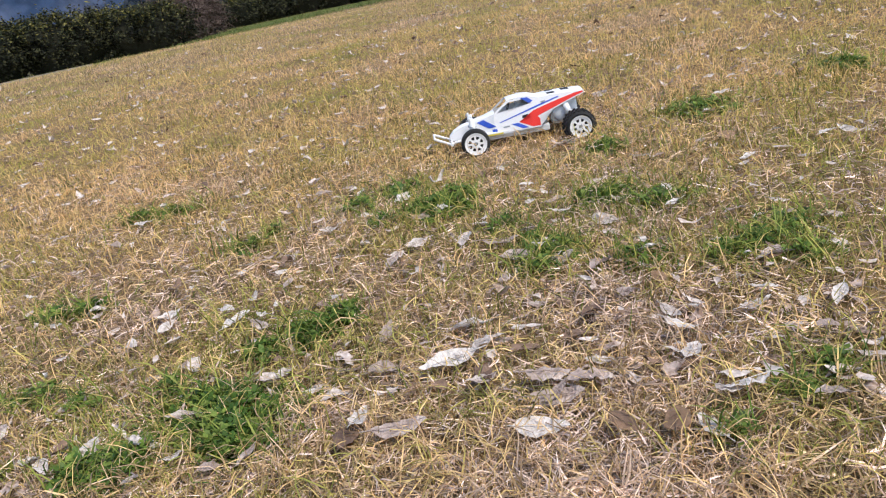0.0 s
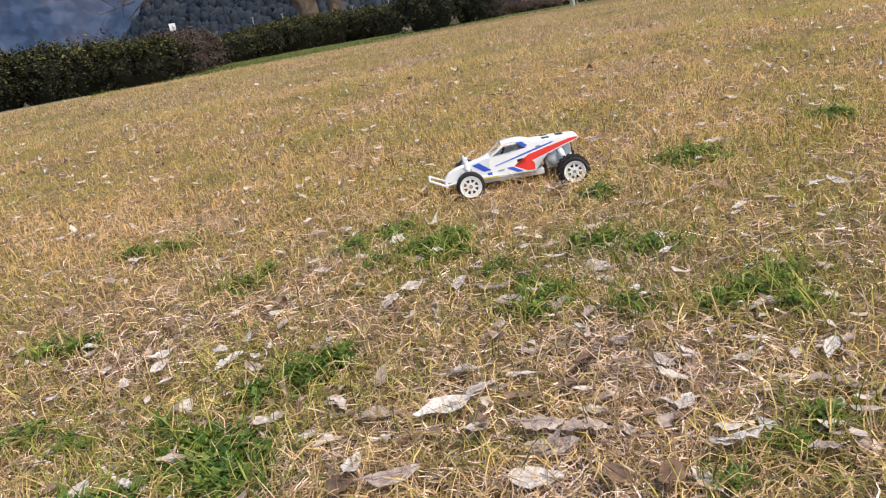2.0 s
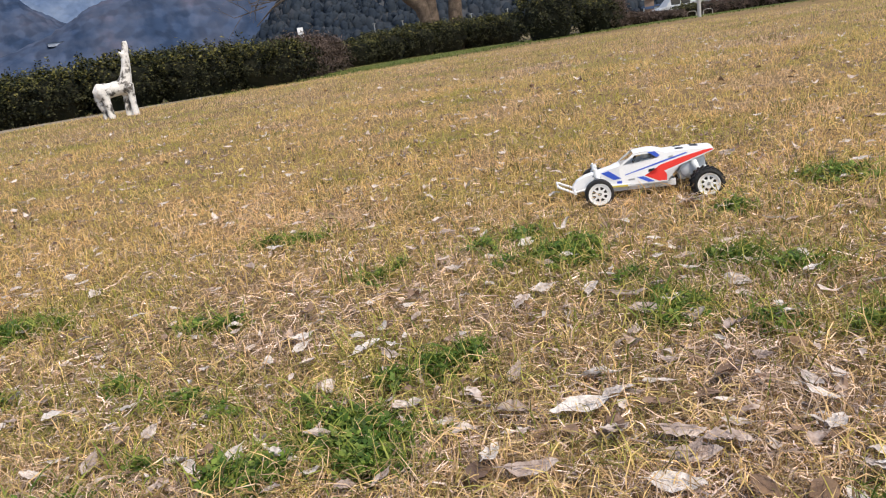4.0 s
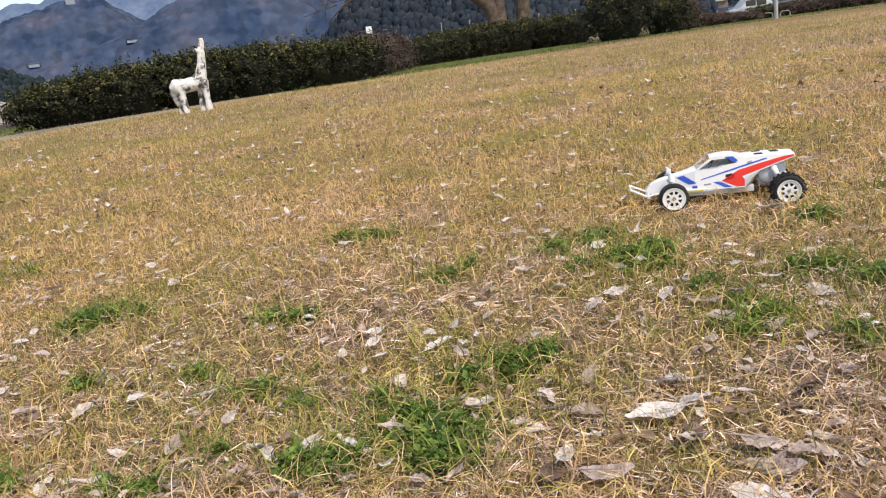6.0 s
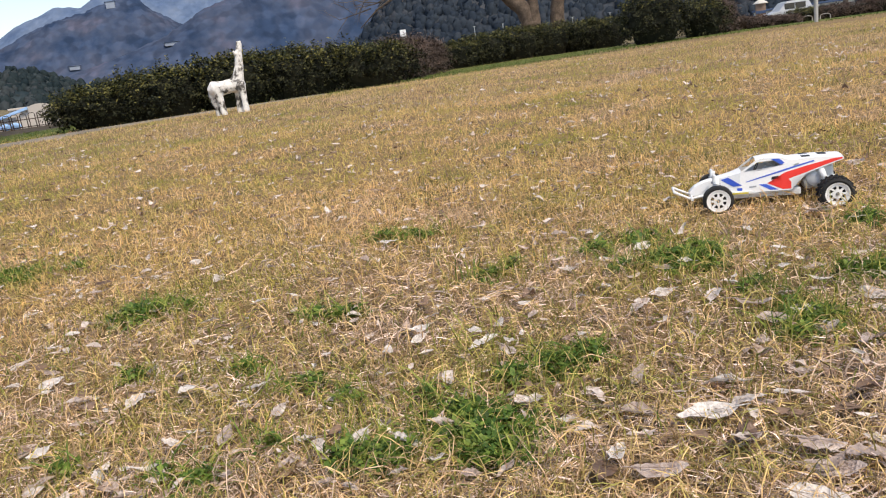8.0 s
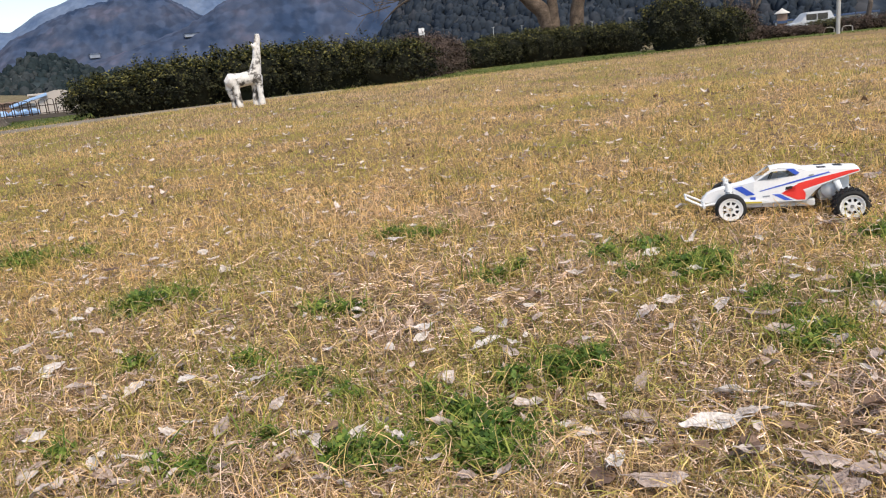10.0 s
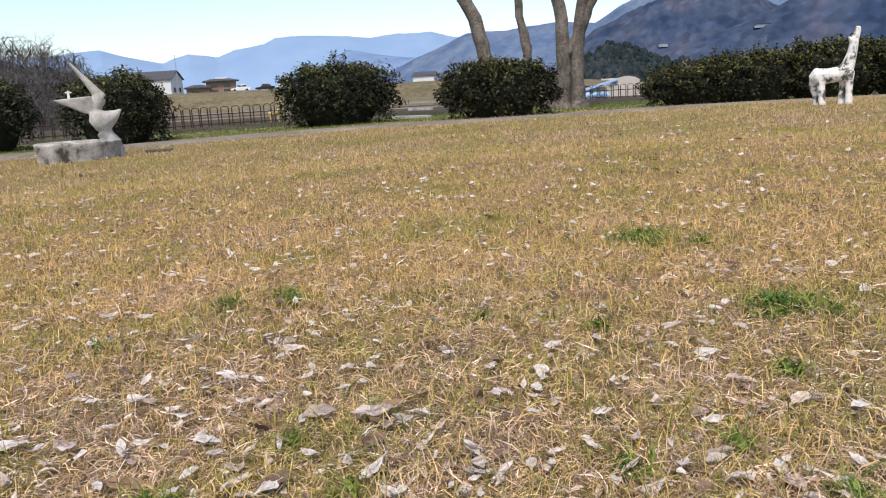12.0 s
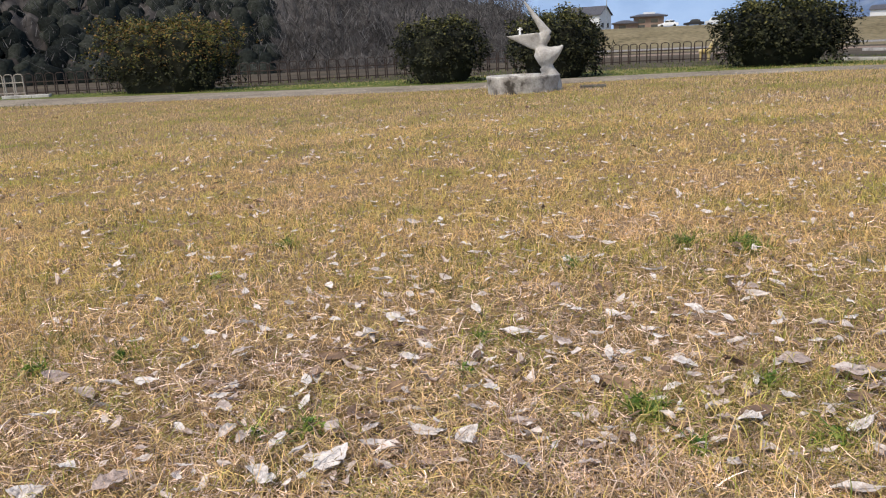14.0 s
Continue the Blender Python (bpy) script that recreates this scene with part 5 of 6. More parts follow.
flat_roofed_house(74.15, 215)
house("pale low house far beyond the shrubs", 66.2, 240, 12, 7, 3.0, 4.6, M_hall, 85)
house("pale building far beyond the shrubs", 59.6, 260, 7, 7, 3.2, 4.4, M_hall, 80)
far_car("white car parked on the far bank", pose(*on_lawn(*polar(72.9, 180)), 0, 0, 75), mat("white_paint", [(0.7, 0.7, 0.7), (0.78, 0.78, 0.78)], 2, 0.3, 0), 4.3, 1.5, False, "cars on the far bank")
far_car("dark car parked on the far bank", pose(*on_lawn(*polar(71.2, 182)), 0, 0, 70), M_black, 4.3, 1.45, False, "cars on the far bank")
far_car("white van parked on the far bank", pose(*on_lawn(*polar(69.9, 182)), 0, 0, 75), M_hall, 3.6, 1.7, True, "cars on the far bank")
# greenhouse and tarpaulin roofs past the trunks
shed = thing("farm_shed", "farm sheds with pale and blue sheet roofs", "shed", pose(*on_lawn(*polar(46.3, 62)), 0, 0, 45) @ Matrix.Scale(0.82, 4))
M_tarp = mat("blue_sheet", [(0.25, 0.42, 0.68), (0.35, 0.52, 0.76)], 0.8, 0.6, 0.1)
M_pale = mat("pale_sheet", [(0.42, 0.38, 0.34), (0.52, 0.47, 0.42)], 0.8, 0.8, 0.2)
bm = bmesh.new()
tube(bm, [(1.6, -2.4, -0.1), (1.6, 2.4, -0.1)], 2.0, 28, True)
part("vault", bm, M_pale, shed, "rounded pale greenhouse")
bm = bmesh.new()
box(bm, -1.5, 1.5, -2.7, -0.4, -0.12, 0.12, 0.04)
bmesh.ops.rotate(bm, verts=bm.verts, cent=(0, 0, 0), matrix=Matrix.Rotation(radians(-15), 3, "Y"))
bmesh.ops.translate(bm, verts=bm.verts, vec=(-0.7, 0, 1.25))
part("blue_roof", bm, M_tarp, shed, "blue sheet cover")
bm = bmesh.new()
box(bm, -1.9, -0.3, -2.2, -0.6, 0.0, 1.0, 0.03)
part("side_wall", bm, M_pale, shed)
bm = bmesh.new()
box(bm, -4.6, -1.7, 0.6, 3.6, 0.0, 1.15)
part("side_wall", bm, M_brownwall, shed)
bm = bmesh.new()
box(bm, -4.8, -1.5, 0.4, 3.8, 1.15, 1.28, 0.03)
part("brown_roof", bm, M_brownwall, shed, "flat brown roof")
bm = bmesh.new()
box(bm, -0.9, 0.9, 2.6, 4.6, 1.60, 1.78, 0.03)
box(bm, -0.8, 0.8, 2.8, 4.4, 0.0, 1.60)
part("grey_roof", bm, M_pale, shed, "flat pale grey roof")
for k in range(5):
    bm = bmesh.new()
    bmesh.ops.create_icosphere(bm, subdivisions=2, radius=0.42)
    for v in bm.verts:
        v.co += 0.12 * noise.noise_vector(v.co * 3 + Vector((k, 0, 0)))
        v.co.z = 0.30 + v.co.z * 0.7
    bmesh.ops.translate(bm, verts=bm.verts, vec=(-3.4 + 0.75 * k, -3.3, 0))
    part("blue_bundle", bm, M_tarp, shed, "pale blue plastic bundle")

# a small painted animal behind the fence and pale kerb stones between the shrubs
figure = blobs("animal_figure", [
    ([(-0.10, 0, 0.0), (-0.10, 0, 0.22)], [0.035, 0.05]),
    ([(0.10, 0, 0.0), (0.10, 0, 0.22)], [0.035, 0.05]),
    ([(-0.16, 0, 0.24), (0.0, 0, 0.25), (0.14, 0, 0.26)], [0.05, 0.085, 0.07]),
    ([(0.12, 0, 0.26), (0.16, 0, 0.40), (0.20, 0, 0.52)], [0.065, 0.05, 0.035]),
    ([(0.18, 0, 0.50), (0.28, 0, 0.47)], [0.045, 0.025]),
], mat("yellow_paint", [(0.34, 0.25, 0.09), (0.50, 0.38, 0.16), (0.60, 0.54, 0.42)], 5, 0.7, 0.1))
figure.matrix_basis = pose(*on_lawn(*polar(70.75, 22.2), -0.01), 0, 0, 60)
tagged(figure, "small yellow painted animal figure behind a fence", "statue")
for x, y, l, turn in ((-14.9, 8.75, 0.55, 14), (-22.4, 13.3, 0.6, 5), (-17.35, -8.6, 0.5, 95)):
    bm = bmesh.new()
    box(bm, -l, l, -0.09, 0.09, -0.03, 0.075, 0.012)
    kerb = tagged(obj("kerb_stone", bm, M_concrete), "pale painted kerb stone lying beside the verge", "kerb stone", "pale kerb stones")
    kerb.matrix_basis = pose(*on_lawn(x, y), 0, 0, turn)


def power_pole(az, r, h):
    ob = thing("utility_pole", "slim grey utility pole with crossarm", "pole", pose(*on_lawn(*polar(az, r), -0.2), 0, 0, az), "utility poles")
    bm = bmesh.new()
    tube(bm, [(0, 0, 0), (0, 0, h)], [0.10, 0.06], 8)
    part("shaft", bm, M_grey, ob)
    bm = bmesh.new()
    box(bm, -0.24, 0.24, -0.03, 0.03, h - 0.10, h - 0.05)
    part("crossarm", bm, M_grey, ob)


for az, r, h in ((14.9, 110, 5.0), (12.85, 112, 4.9), (7.9, 116, 4.6), (5.3, 120, 4.6), (77.1, 190, 9.2)):
    power_pole(az, r, h)


# ---- hills and woods in the distance ----
def hill(name, label, ridge, r, material, rough, seed, foot=0.8, ragged=0.0, crowns=None):
    """A wooded slope: ridge is a list of (degrees to the left, degrees up) seen from the lawn.
    crowns: how many tree crowns stand on it, their width in metres, their material, and the least and greatest degrees."""
    azs, els = [p[0] for p in ridge], [p[1] for p in ridge]

    def surface(az, f):
        el = float(np.interp(-az, [-q for q in azs], els))
        el *= 1 + ragged * (noise.noise((az * 2.1, seed, 0)) + 0.7 * noise.noise((az * 5.3, seed, 4)))
        d = r * (foot + (1 - foot) * f)
        top = 0.5 + r * math.tan(radians(el)) * (1 - (1 - f) ** 1.7)
        x, y = polar(az, d)
        q = Vector((x, y, 0)) / (r * 0.035)
        amp = rough * r * math.tan(radians(max(el, 0.4)))
        z = -1.5 + top + amp * (noise.noise(q + Vector((seed, 0, 0))) * 0.5 * f + 0.16 * noise.noise(q * 4 + Vector((0, seed, 0))) + 0.03 * noise.noise(q * 13) + 0.07 * noise.noise(Vector((radians(az) * 90, top / r * 90, seed))) + 0.035 * noise.noise(Vector((radians(az) * 240, top / r * 240, seed))))
        return x, y, z

    bm = bmesh.new()
    n = int((ridge[0][0] - ridge[-1][0]) * 6)
    rows = []
    for i in range(n + 1):
        az = azs[0] + (azs[-1] - azs[0]) * i / n
        row = []
        for k in range(25):
            x, y, z = surface(az, k / 24)
            row.append(bm.verts.new((x, y, z if k else -3.0)))
        rows.append(row)
    for r0, r1 in zip(rows, rows[1:]):
        for k in range(24):
            bm.faces.new((r0[k], r1[k], r1[k + 1], r0[k + 1]))
    bmesh.ops.recalc_face_normals(bm, faces=bm.faces)
    for f in bm.faces:
        f.smooth = True
    if crowns:
        tree_crowns(surface, seed, *crowns)
    return tagged(obj(name, bm, material), label, "hill", kind="structure")


def tree_crowns(surface, seed, count, width, material, low, high):
    """Rounded, lumpy crowns of a far wood, spread evenly as the slope is seen."""
    g = np.random.default_rng(500 + seed)
    foot = np.array([surface(low + (high - low) * u, 1 - (1 - v) ** (1 / 1.7)) for u, v in zip(g.random(count), 0.03 + 0.965 * g.random(count))])
    size = width * (0.45 + 0.9 * g.random(count) ** 1.5)
    tall = 0.5 + 0.4 * g.random(count)
    foot[:, 2] -= 0.3 * size
    seg, levels = 6, ((0.86, -0.25), (1.0, 0.35), (0.62, 0.85))
    verts = np.zeros((count, seg * 3 + 1, 3))
    spin = g.random(count) * 6.28
    for i, (wide, up) in enumerate(levels):
        for k in range(seg):
            t = spin + (k + 0.5 * i) * 2 * np.pi / seg
            lump = 0.5 * size * wide * (0.8 + 0.35 * g.random(count))
            verts[:, i * seg + k] = foot + np.stack([np.cos(t) * lump, np.sin(t) * lump, size * tall * (up + 0.12 * g.normal(size=count))], 1)
    verts[:, -1] = foot + np.stack([0.1 * size * g.normal(size=count), 0.1 * size * g.normal(size=count), size * tall * 1.12], 1)
    cell = [(i * seg + k, i * seg + (k + 1) % seg, (i + 1) * seg + (k + 1) % seg) for i in range(2) for k in range(seg)]
    cell += [(i * seg + k, (i + 1) * seg + (k + 1) % seg, (i + 1) * seg + k) for i in range(2) for k in range(seg)]
    cell += [(2 * seg + k, 2 * seg + (k + 1) % seg, 3 * seg) for k in range(seg)]
    tris = ((np.arange(count) * (3 * seg + 1))[:, None, None] + np.array(cell)[None]).reshape(-1, 3)
    me = bpy.data.meshes.new("woodland")
    me.from_pydata(verts.reshape(-1, 3).tolist(), [], tris.tolist())
    me.polygons.foreach_set("use_smooth", [True] * len(me.polygons))
    me.materials.append(material)
    tagged(new("woodland", me), "hazy winter woodland covering the far hillside", "woodland", kind="stuff")


def wooded(name, colours, crown, patch, strength):
    """Woodland seen from afar: tree crowns of their own colour, drawn out up the slope, in broader stands."""
    m = mat(name, colours, patch, 1.0, 0, spec=0.0, reach=(0.37, 0.63))
    nt = m.node_tree
    b = nt.nodes["Principled BSDF"]
    co = nt.nodes["Texture Coordinate"]
    vo = nt.nodes.new("ShaderNodeTexVoronoi")
    vo.feature = "SMOOTH_F1"
    vo.inputs["Smoothness"].default_value, vo.inputs["Scale"].default_value = 0.6, 1 / crown
    warp = nt.nodes.new("ShaderNodeTexNoise")
    warp.inputs["Scale"].default_value, warp.inputs["Detail"].default_value = 0.5 / crown, 4.0
    nt.links.new(co.outputs["Object"], warp.inputs["Vector"])
    mv = nt.nodes.new("ShaderNodeMix")
    mv.data_type, mv.blend_type = "RGBA", "LINEAR_LIGHT"
    mv.inputs[0].default_value = crown * 0.35
    turned, drawn = nt.nodes.new("ShaderNodeMapping"), nt.nodes.new("ShaderNodeMapping")
    turned.inputs["Rotation"].default_value = (0, 0, radians(-36))
    drawn.inputs["Scale"].default_value = (1, 0.38, 1)
    nt.links.new(co.outputs["Object"], turned.inputs["Vector"])
    nt.links.new(turned.outputs[0], drawn.inputs["Vector"])
    nt.links.new(drawn.outputs[0], mv.inputs[6])
    nt.links.new(drawn.outputs[0], nt.nodes["Noise Texture"].inputs["Vector"])
    nt.links.new(warp.outputs["Color"], mv.inputs[7])
    nt.links.new(mv.outputs[2], vo.inputs["Vector"])
    sp = nt.nodes.new("ShaderNodeSeparateColor")
    nt.links.new(vo.outputs["Color"], sp.inputs[0])
    mr = nt.nodes.new("ShaderNodeMapRange")
    mr.inputs["To Min"].default_value, mr.inputs["To Max"].default_value = 1 - strength, 1 + strength
    nt.links.new(sp.outputs[0], mr.inputs["Value"])
    mx = nt.nodes.new("ShaderNodeMix")
    mx.data_type, mx.blend_type = "RGBA", "MULTIPLY"
    mx.inputs[0].default_value = 1.0
    nt.links.new(nt.nodes["Color Ramp"].outputs["Color"], mx.inputs[6])
    nt.links.new(mr.outputs[0], mx.inputs[7])
    nt.links.new(mx.outputs[2], b.inputs["Base Color"])
    bp = nt.nodes.new("ShaderNodeBump")
    bp.invert = True
    bp.inputs["Strength"].default_value, bp.inputs["Distance"].default_value = min(0.45, strength * 1.2), crown * 0.6
    nt.links.new(vo.outputs["Distance"], bp.inputs["Height"])
    nt.links.new(bp.outputs[0], b.inputs["Normal"])
    return m


# distance haze is painted into the hill colours, bluer and paler farther off
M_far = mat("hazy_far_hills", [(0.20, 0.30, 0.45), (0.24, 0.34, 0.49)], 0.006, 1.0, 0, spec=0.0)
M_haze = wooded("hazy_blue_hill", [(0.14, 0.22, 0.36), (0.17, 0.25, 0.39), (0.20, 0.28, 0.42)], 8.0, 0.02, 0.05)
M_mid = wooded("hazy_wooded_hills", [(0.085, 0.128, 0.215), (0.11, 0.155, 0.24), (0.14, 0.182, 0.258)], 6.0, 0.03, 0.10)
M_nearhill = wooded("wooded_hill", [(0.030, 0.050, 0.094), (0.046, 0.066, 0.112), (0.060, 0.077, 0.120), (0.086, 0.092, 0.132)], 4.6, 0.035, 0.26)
# bluish haze, and for the crowns shade, is put into these darker colours
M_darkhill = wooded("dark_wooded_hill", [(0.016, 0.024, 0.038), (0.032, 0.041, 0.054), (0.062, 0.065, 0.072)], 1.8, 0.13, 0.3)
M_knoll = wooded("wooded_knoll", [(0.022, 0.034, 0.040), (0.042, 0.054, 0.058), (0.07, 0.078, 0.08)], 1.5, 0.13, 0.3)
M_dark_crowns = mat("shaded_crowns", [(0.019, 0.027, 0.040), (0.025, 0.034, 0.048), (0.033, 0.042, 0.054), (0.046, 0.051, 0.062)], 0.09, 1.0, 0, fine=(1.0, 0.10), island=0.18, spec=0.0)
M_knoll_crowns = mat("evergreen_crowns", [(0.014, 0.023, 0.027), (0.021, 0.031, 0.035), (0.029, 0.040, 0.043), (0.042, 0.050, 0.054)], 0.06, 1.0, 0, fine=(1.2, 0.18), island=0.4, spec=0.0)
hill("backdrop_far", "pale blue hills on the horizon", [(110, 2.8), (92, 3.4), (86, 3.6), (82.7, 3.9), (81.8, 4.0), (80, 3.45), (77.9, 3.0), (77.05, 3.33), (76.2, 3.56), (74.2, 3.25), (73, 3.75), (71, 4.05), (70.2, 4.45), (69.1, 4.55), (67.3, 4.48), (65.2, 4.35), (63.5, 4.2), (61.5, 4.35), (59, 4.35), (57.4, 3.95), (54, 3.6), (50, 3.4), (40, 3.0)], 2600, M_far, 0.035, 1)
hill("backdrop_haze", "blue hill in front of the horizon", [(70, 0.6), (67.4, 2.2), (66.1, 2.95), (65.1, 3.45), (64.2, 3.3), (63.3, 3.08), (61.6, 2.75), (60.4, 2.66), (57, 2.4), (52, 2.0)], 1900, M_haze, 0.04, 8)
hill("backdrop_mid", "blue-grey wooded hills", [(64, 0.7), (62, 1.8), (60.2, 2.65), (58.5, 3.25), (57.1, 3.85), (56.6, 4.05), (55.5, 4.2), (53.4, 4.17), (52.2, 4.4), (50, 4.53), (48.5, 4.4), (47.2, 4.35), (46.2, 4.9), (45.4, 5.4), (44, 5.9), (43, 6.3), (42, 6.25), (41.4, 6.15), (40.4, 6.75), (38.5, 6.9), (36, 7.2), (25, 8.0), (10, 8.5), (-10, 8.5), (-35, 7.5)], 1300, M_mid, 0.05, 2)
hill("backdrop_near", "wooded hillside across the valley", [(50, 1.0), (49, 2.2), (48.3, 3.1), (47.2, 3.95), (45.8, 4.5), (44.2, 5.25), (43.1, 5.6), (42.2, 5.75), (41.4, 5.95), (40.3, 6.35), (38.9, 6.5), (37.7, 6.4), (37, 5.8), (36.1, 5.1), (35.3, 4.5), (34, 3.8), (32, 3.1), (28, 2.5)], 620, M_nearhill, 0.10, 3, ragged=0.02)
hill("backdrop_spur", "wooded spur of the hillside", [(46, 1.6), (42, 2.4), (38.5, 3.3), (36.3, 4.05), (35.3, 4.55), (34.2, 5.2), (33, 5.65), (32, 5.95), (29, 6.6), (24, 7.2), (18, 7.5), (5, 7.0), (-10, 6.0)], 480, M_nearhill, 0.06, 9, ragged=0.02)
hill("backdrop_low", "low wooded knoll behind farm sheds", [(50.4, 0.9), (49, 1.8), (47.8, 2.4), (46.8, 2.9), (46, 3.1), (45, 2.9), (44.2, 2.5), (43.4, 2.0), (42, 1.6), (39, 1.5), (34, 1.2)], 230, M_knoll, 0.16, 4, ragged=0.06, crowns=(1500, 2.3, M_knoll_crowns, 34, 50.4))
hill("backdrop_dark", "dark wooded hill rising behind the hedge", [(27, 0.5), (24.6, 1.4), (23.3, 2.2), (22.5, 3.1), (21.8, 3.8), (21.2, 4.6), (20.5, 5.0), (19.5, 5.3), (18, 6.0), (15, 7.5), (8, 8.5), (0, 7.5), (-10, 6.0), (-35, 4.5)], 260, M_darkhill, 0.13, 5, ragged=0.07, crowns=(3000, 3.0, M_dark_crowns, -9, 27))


# white houses, dimmed and blued here by haze put into their colour
M_hazy_wall = mat("hazy_pale_wall", [(0.24, 0.28, 0.35), (0.29, 0.33, 0.40)], 0.3, 0.9, 0)


def hillside_house(x, y, z, w, h):
    ob = thing("hillside_house", "small pale house among trees on the hillside", "house", pose(x, y, z - 1.5, 0, 0, math.degrees(math.atan2(-x, y))), "houses on the hillside")
    bm = bmesh.new()
    box(bm, -w / 2, w / 2, -4, 4, 0, h + 0.7)
    part("wall", bm, M_hazy_wall, ob)
    bm = bmesh.new()
    tube(bm, [(-w / 2 - 0.4, 0, h + 0.6), (w / 2 + 0.4, 0, h + 0.6)], 4.6, 3)
    bmesh.ops.scale(bm, verts=bm.verts, vec=(1, 1, 0.22), space=Matrix.Translation((0, 0, -h - 0.6)))
    part("roof", bm, M_hazy_wall, ob, "pale grey roof")


for spot in ((-374.8, 454.6, 62.9, 5.8, 3.6), (-259.5, 355.6, 26.0, 7.5, 1.0), (-357.3, 389.6, 23.2, 6.0, 1.6)):
    hillside_house(*spot)
# dark evergreen growth, with its shade put into the near-black colour
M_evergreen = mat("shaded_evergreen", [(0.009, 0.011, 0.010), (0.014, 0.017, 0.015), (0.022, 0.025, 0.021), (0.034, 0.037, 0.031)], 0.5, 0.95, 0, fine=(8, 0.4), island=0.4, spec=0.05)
WOOD_AZ, WOOD_EL = [81.6, 82.6, 84.6, 88, 91, 94, 98, 104, 118, 150], [1.4, 2.9, 3.7, 4.2, 5.0, 6.2, 7.2, 8.0, 9.3, 9.9]
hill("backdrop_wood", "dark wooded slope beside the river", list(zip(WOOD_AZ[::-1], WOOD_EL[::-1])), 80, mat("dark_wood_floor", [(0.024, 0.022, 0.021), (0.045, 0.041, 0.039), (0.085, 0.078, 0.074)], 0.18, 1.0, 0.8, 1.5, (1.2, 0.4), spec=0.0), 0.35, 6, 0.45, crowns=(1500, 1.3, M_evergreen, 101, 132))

# brushwood over the dark slope: countless bare stems and twigs
g = np.random.default_rng(77)
n = 36000
az = 82.3 + 52 * g.random(n) ** 0.85
az = np.where((az > 101) & (g.random(n) < 0.6), 83 + 18 * g.random(n), az)
f = g.random(n)
el = np.interp(az, WOOD_AZ, WOOD_EL)
r = 80 * (0.45 + 0.55 * f)
top = 80 * np.tan(np.radians(el)) * (1 - (1 - f) ** 1.7)
a = np.radians(az)
p = np.stack([0.05 - np.sin(a) * r, 0.42 + np.cos(a) * r, top - 1.2 + 1.6 * g.random(n)], 1)
d = np.stack([g.normal(0, 0.5, n), g.normal(0, 0.5, n), 0.15 + 0.8 * g.random(n)], 1) * (0.3 + 0.9 * g.random(n) ** 2)[:, None]
s = np.stack([np.cos(a), np.sin(a), np.zeros(n)], 1) * (0.005 + 0.014 * g.random(n) ** 2)[:, None]
rows = np.stack([np.stack([p - s, p + s], 1), np.stack([p + d * 0.5 - s * 0.9, p + d * 0.5 + s * 0.9], 1), np.stack([p + d - s * 0.1, p + d + s * 0.1], 1)], 1)
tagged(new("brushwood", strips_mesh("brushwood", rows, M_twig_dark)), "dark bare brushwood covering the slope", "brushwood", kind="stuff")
M_bark_pale = mat("pale_wood_bark", [(0.12, 0.115, 0.11), (0.22, 0.21, 0.20)], 2, 0.9, 0.2)
for i, (az, r, h) in enumerate([(83.6, 74, 2.2), (85.2, 70, 2.6), (87.0, 72, 2.4), (88.6, 68, 2.4), (90.5, 70, 2.4), (93.0, 66, 2.6), (96.0, 64, 2.4), (99.5, 60, 2.4), (103.5, 56, 2.6), (108, 52, 2.4), (112, 50, 2.4), (117, 47, 2.2)]):
    e = float(np.interp(az, WOOD_AZ, WOOD_EL))
    ff = (r / 80 - 0.45) / 0.55
    z = 80 * math.tan(radians(e)) * (1 - (1 - ff) ** 1.7) - 1.4
    tree("wood_tree", "bare grey tree on the wooded slope", Vector((*polar(az, r), z)), [[(0, 0, 0, 0.16), (0.1, 0, h * 0.5, 0.13), (0.15, 0.1, h, 0.10)]], M_bark_pale if i % 2 else M_bark_dark, 3, "trees on the slope", seed=90 + i).matrix_basis @= Matrix.Scale(0.62, 4)

g2 = random.Random(31)
for i, first in enumerate([o for o in scene.objects if o.name.startswith("wood_tree")]):
    for k in range(2):
        az, r = 83.0 + 24 * g2.random(), g2.uniform(66, 79)
        e = float(np.interp(az, WOOD_AZ, WOOD_EL))
        z = 80 * math.tan(radians(e)) * (1 - (1 - (r / 80 - 0.45) / 0.55) ** 1.7) - 1.6
        copy_thing(first, pose(*polar(az, r), z, 0, 0, g2.uniform(0, 360)) @ Matrix.Scale(g2.uniform(0.75, 1.05), 4))

# stony strip of the river bed and the dry field before the far bank
ribbon("river_bed", mat("grey_stones", [(0.12, 0.12, 0.12), (0.19, 0.18, 0.175), (0.27, 0.26, 0.25)], 0.6, 0.95, 0.5, 6, (3, 0.3)), [(*polar(100, 125), 9), (*polar(84, 124), 9), (*polar(70, 124), 9), (*polar(52, 126), 9)], 1, 0.05, "grey stony river bed below the far bank", "river bed", 1.0)
ribbon("field_strip", mat("bare_field", [(0.16, 0.112, 0.082), (0.225, 0.16, 0.118), (0.28, 0.205, 0.15)], 0.4, 0.95, 0.4, 5), [(*polar(98, 60), 14), (*polar(82, 60), 14), (*polar(66, 60), 14), (*polar(50, 62), 12)], 1, 0.06, "bare brown field behind the fence", "field", 1.5)

# ---- the toy buggy ----
buggy = thing("toy_buggy", "white radio-controlled buggy with red and blue stripes on dry grass", "toy car", pose(0.181, 2.598, on_lawn(0.30, 2.60, -0.004).z, 0, 0.4, 3.5))
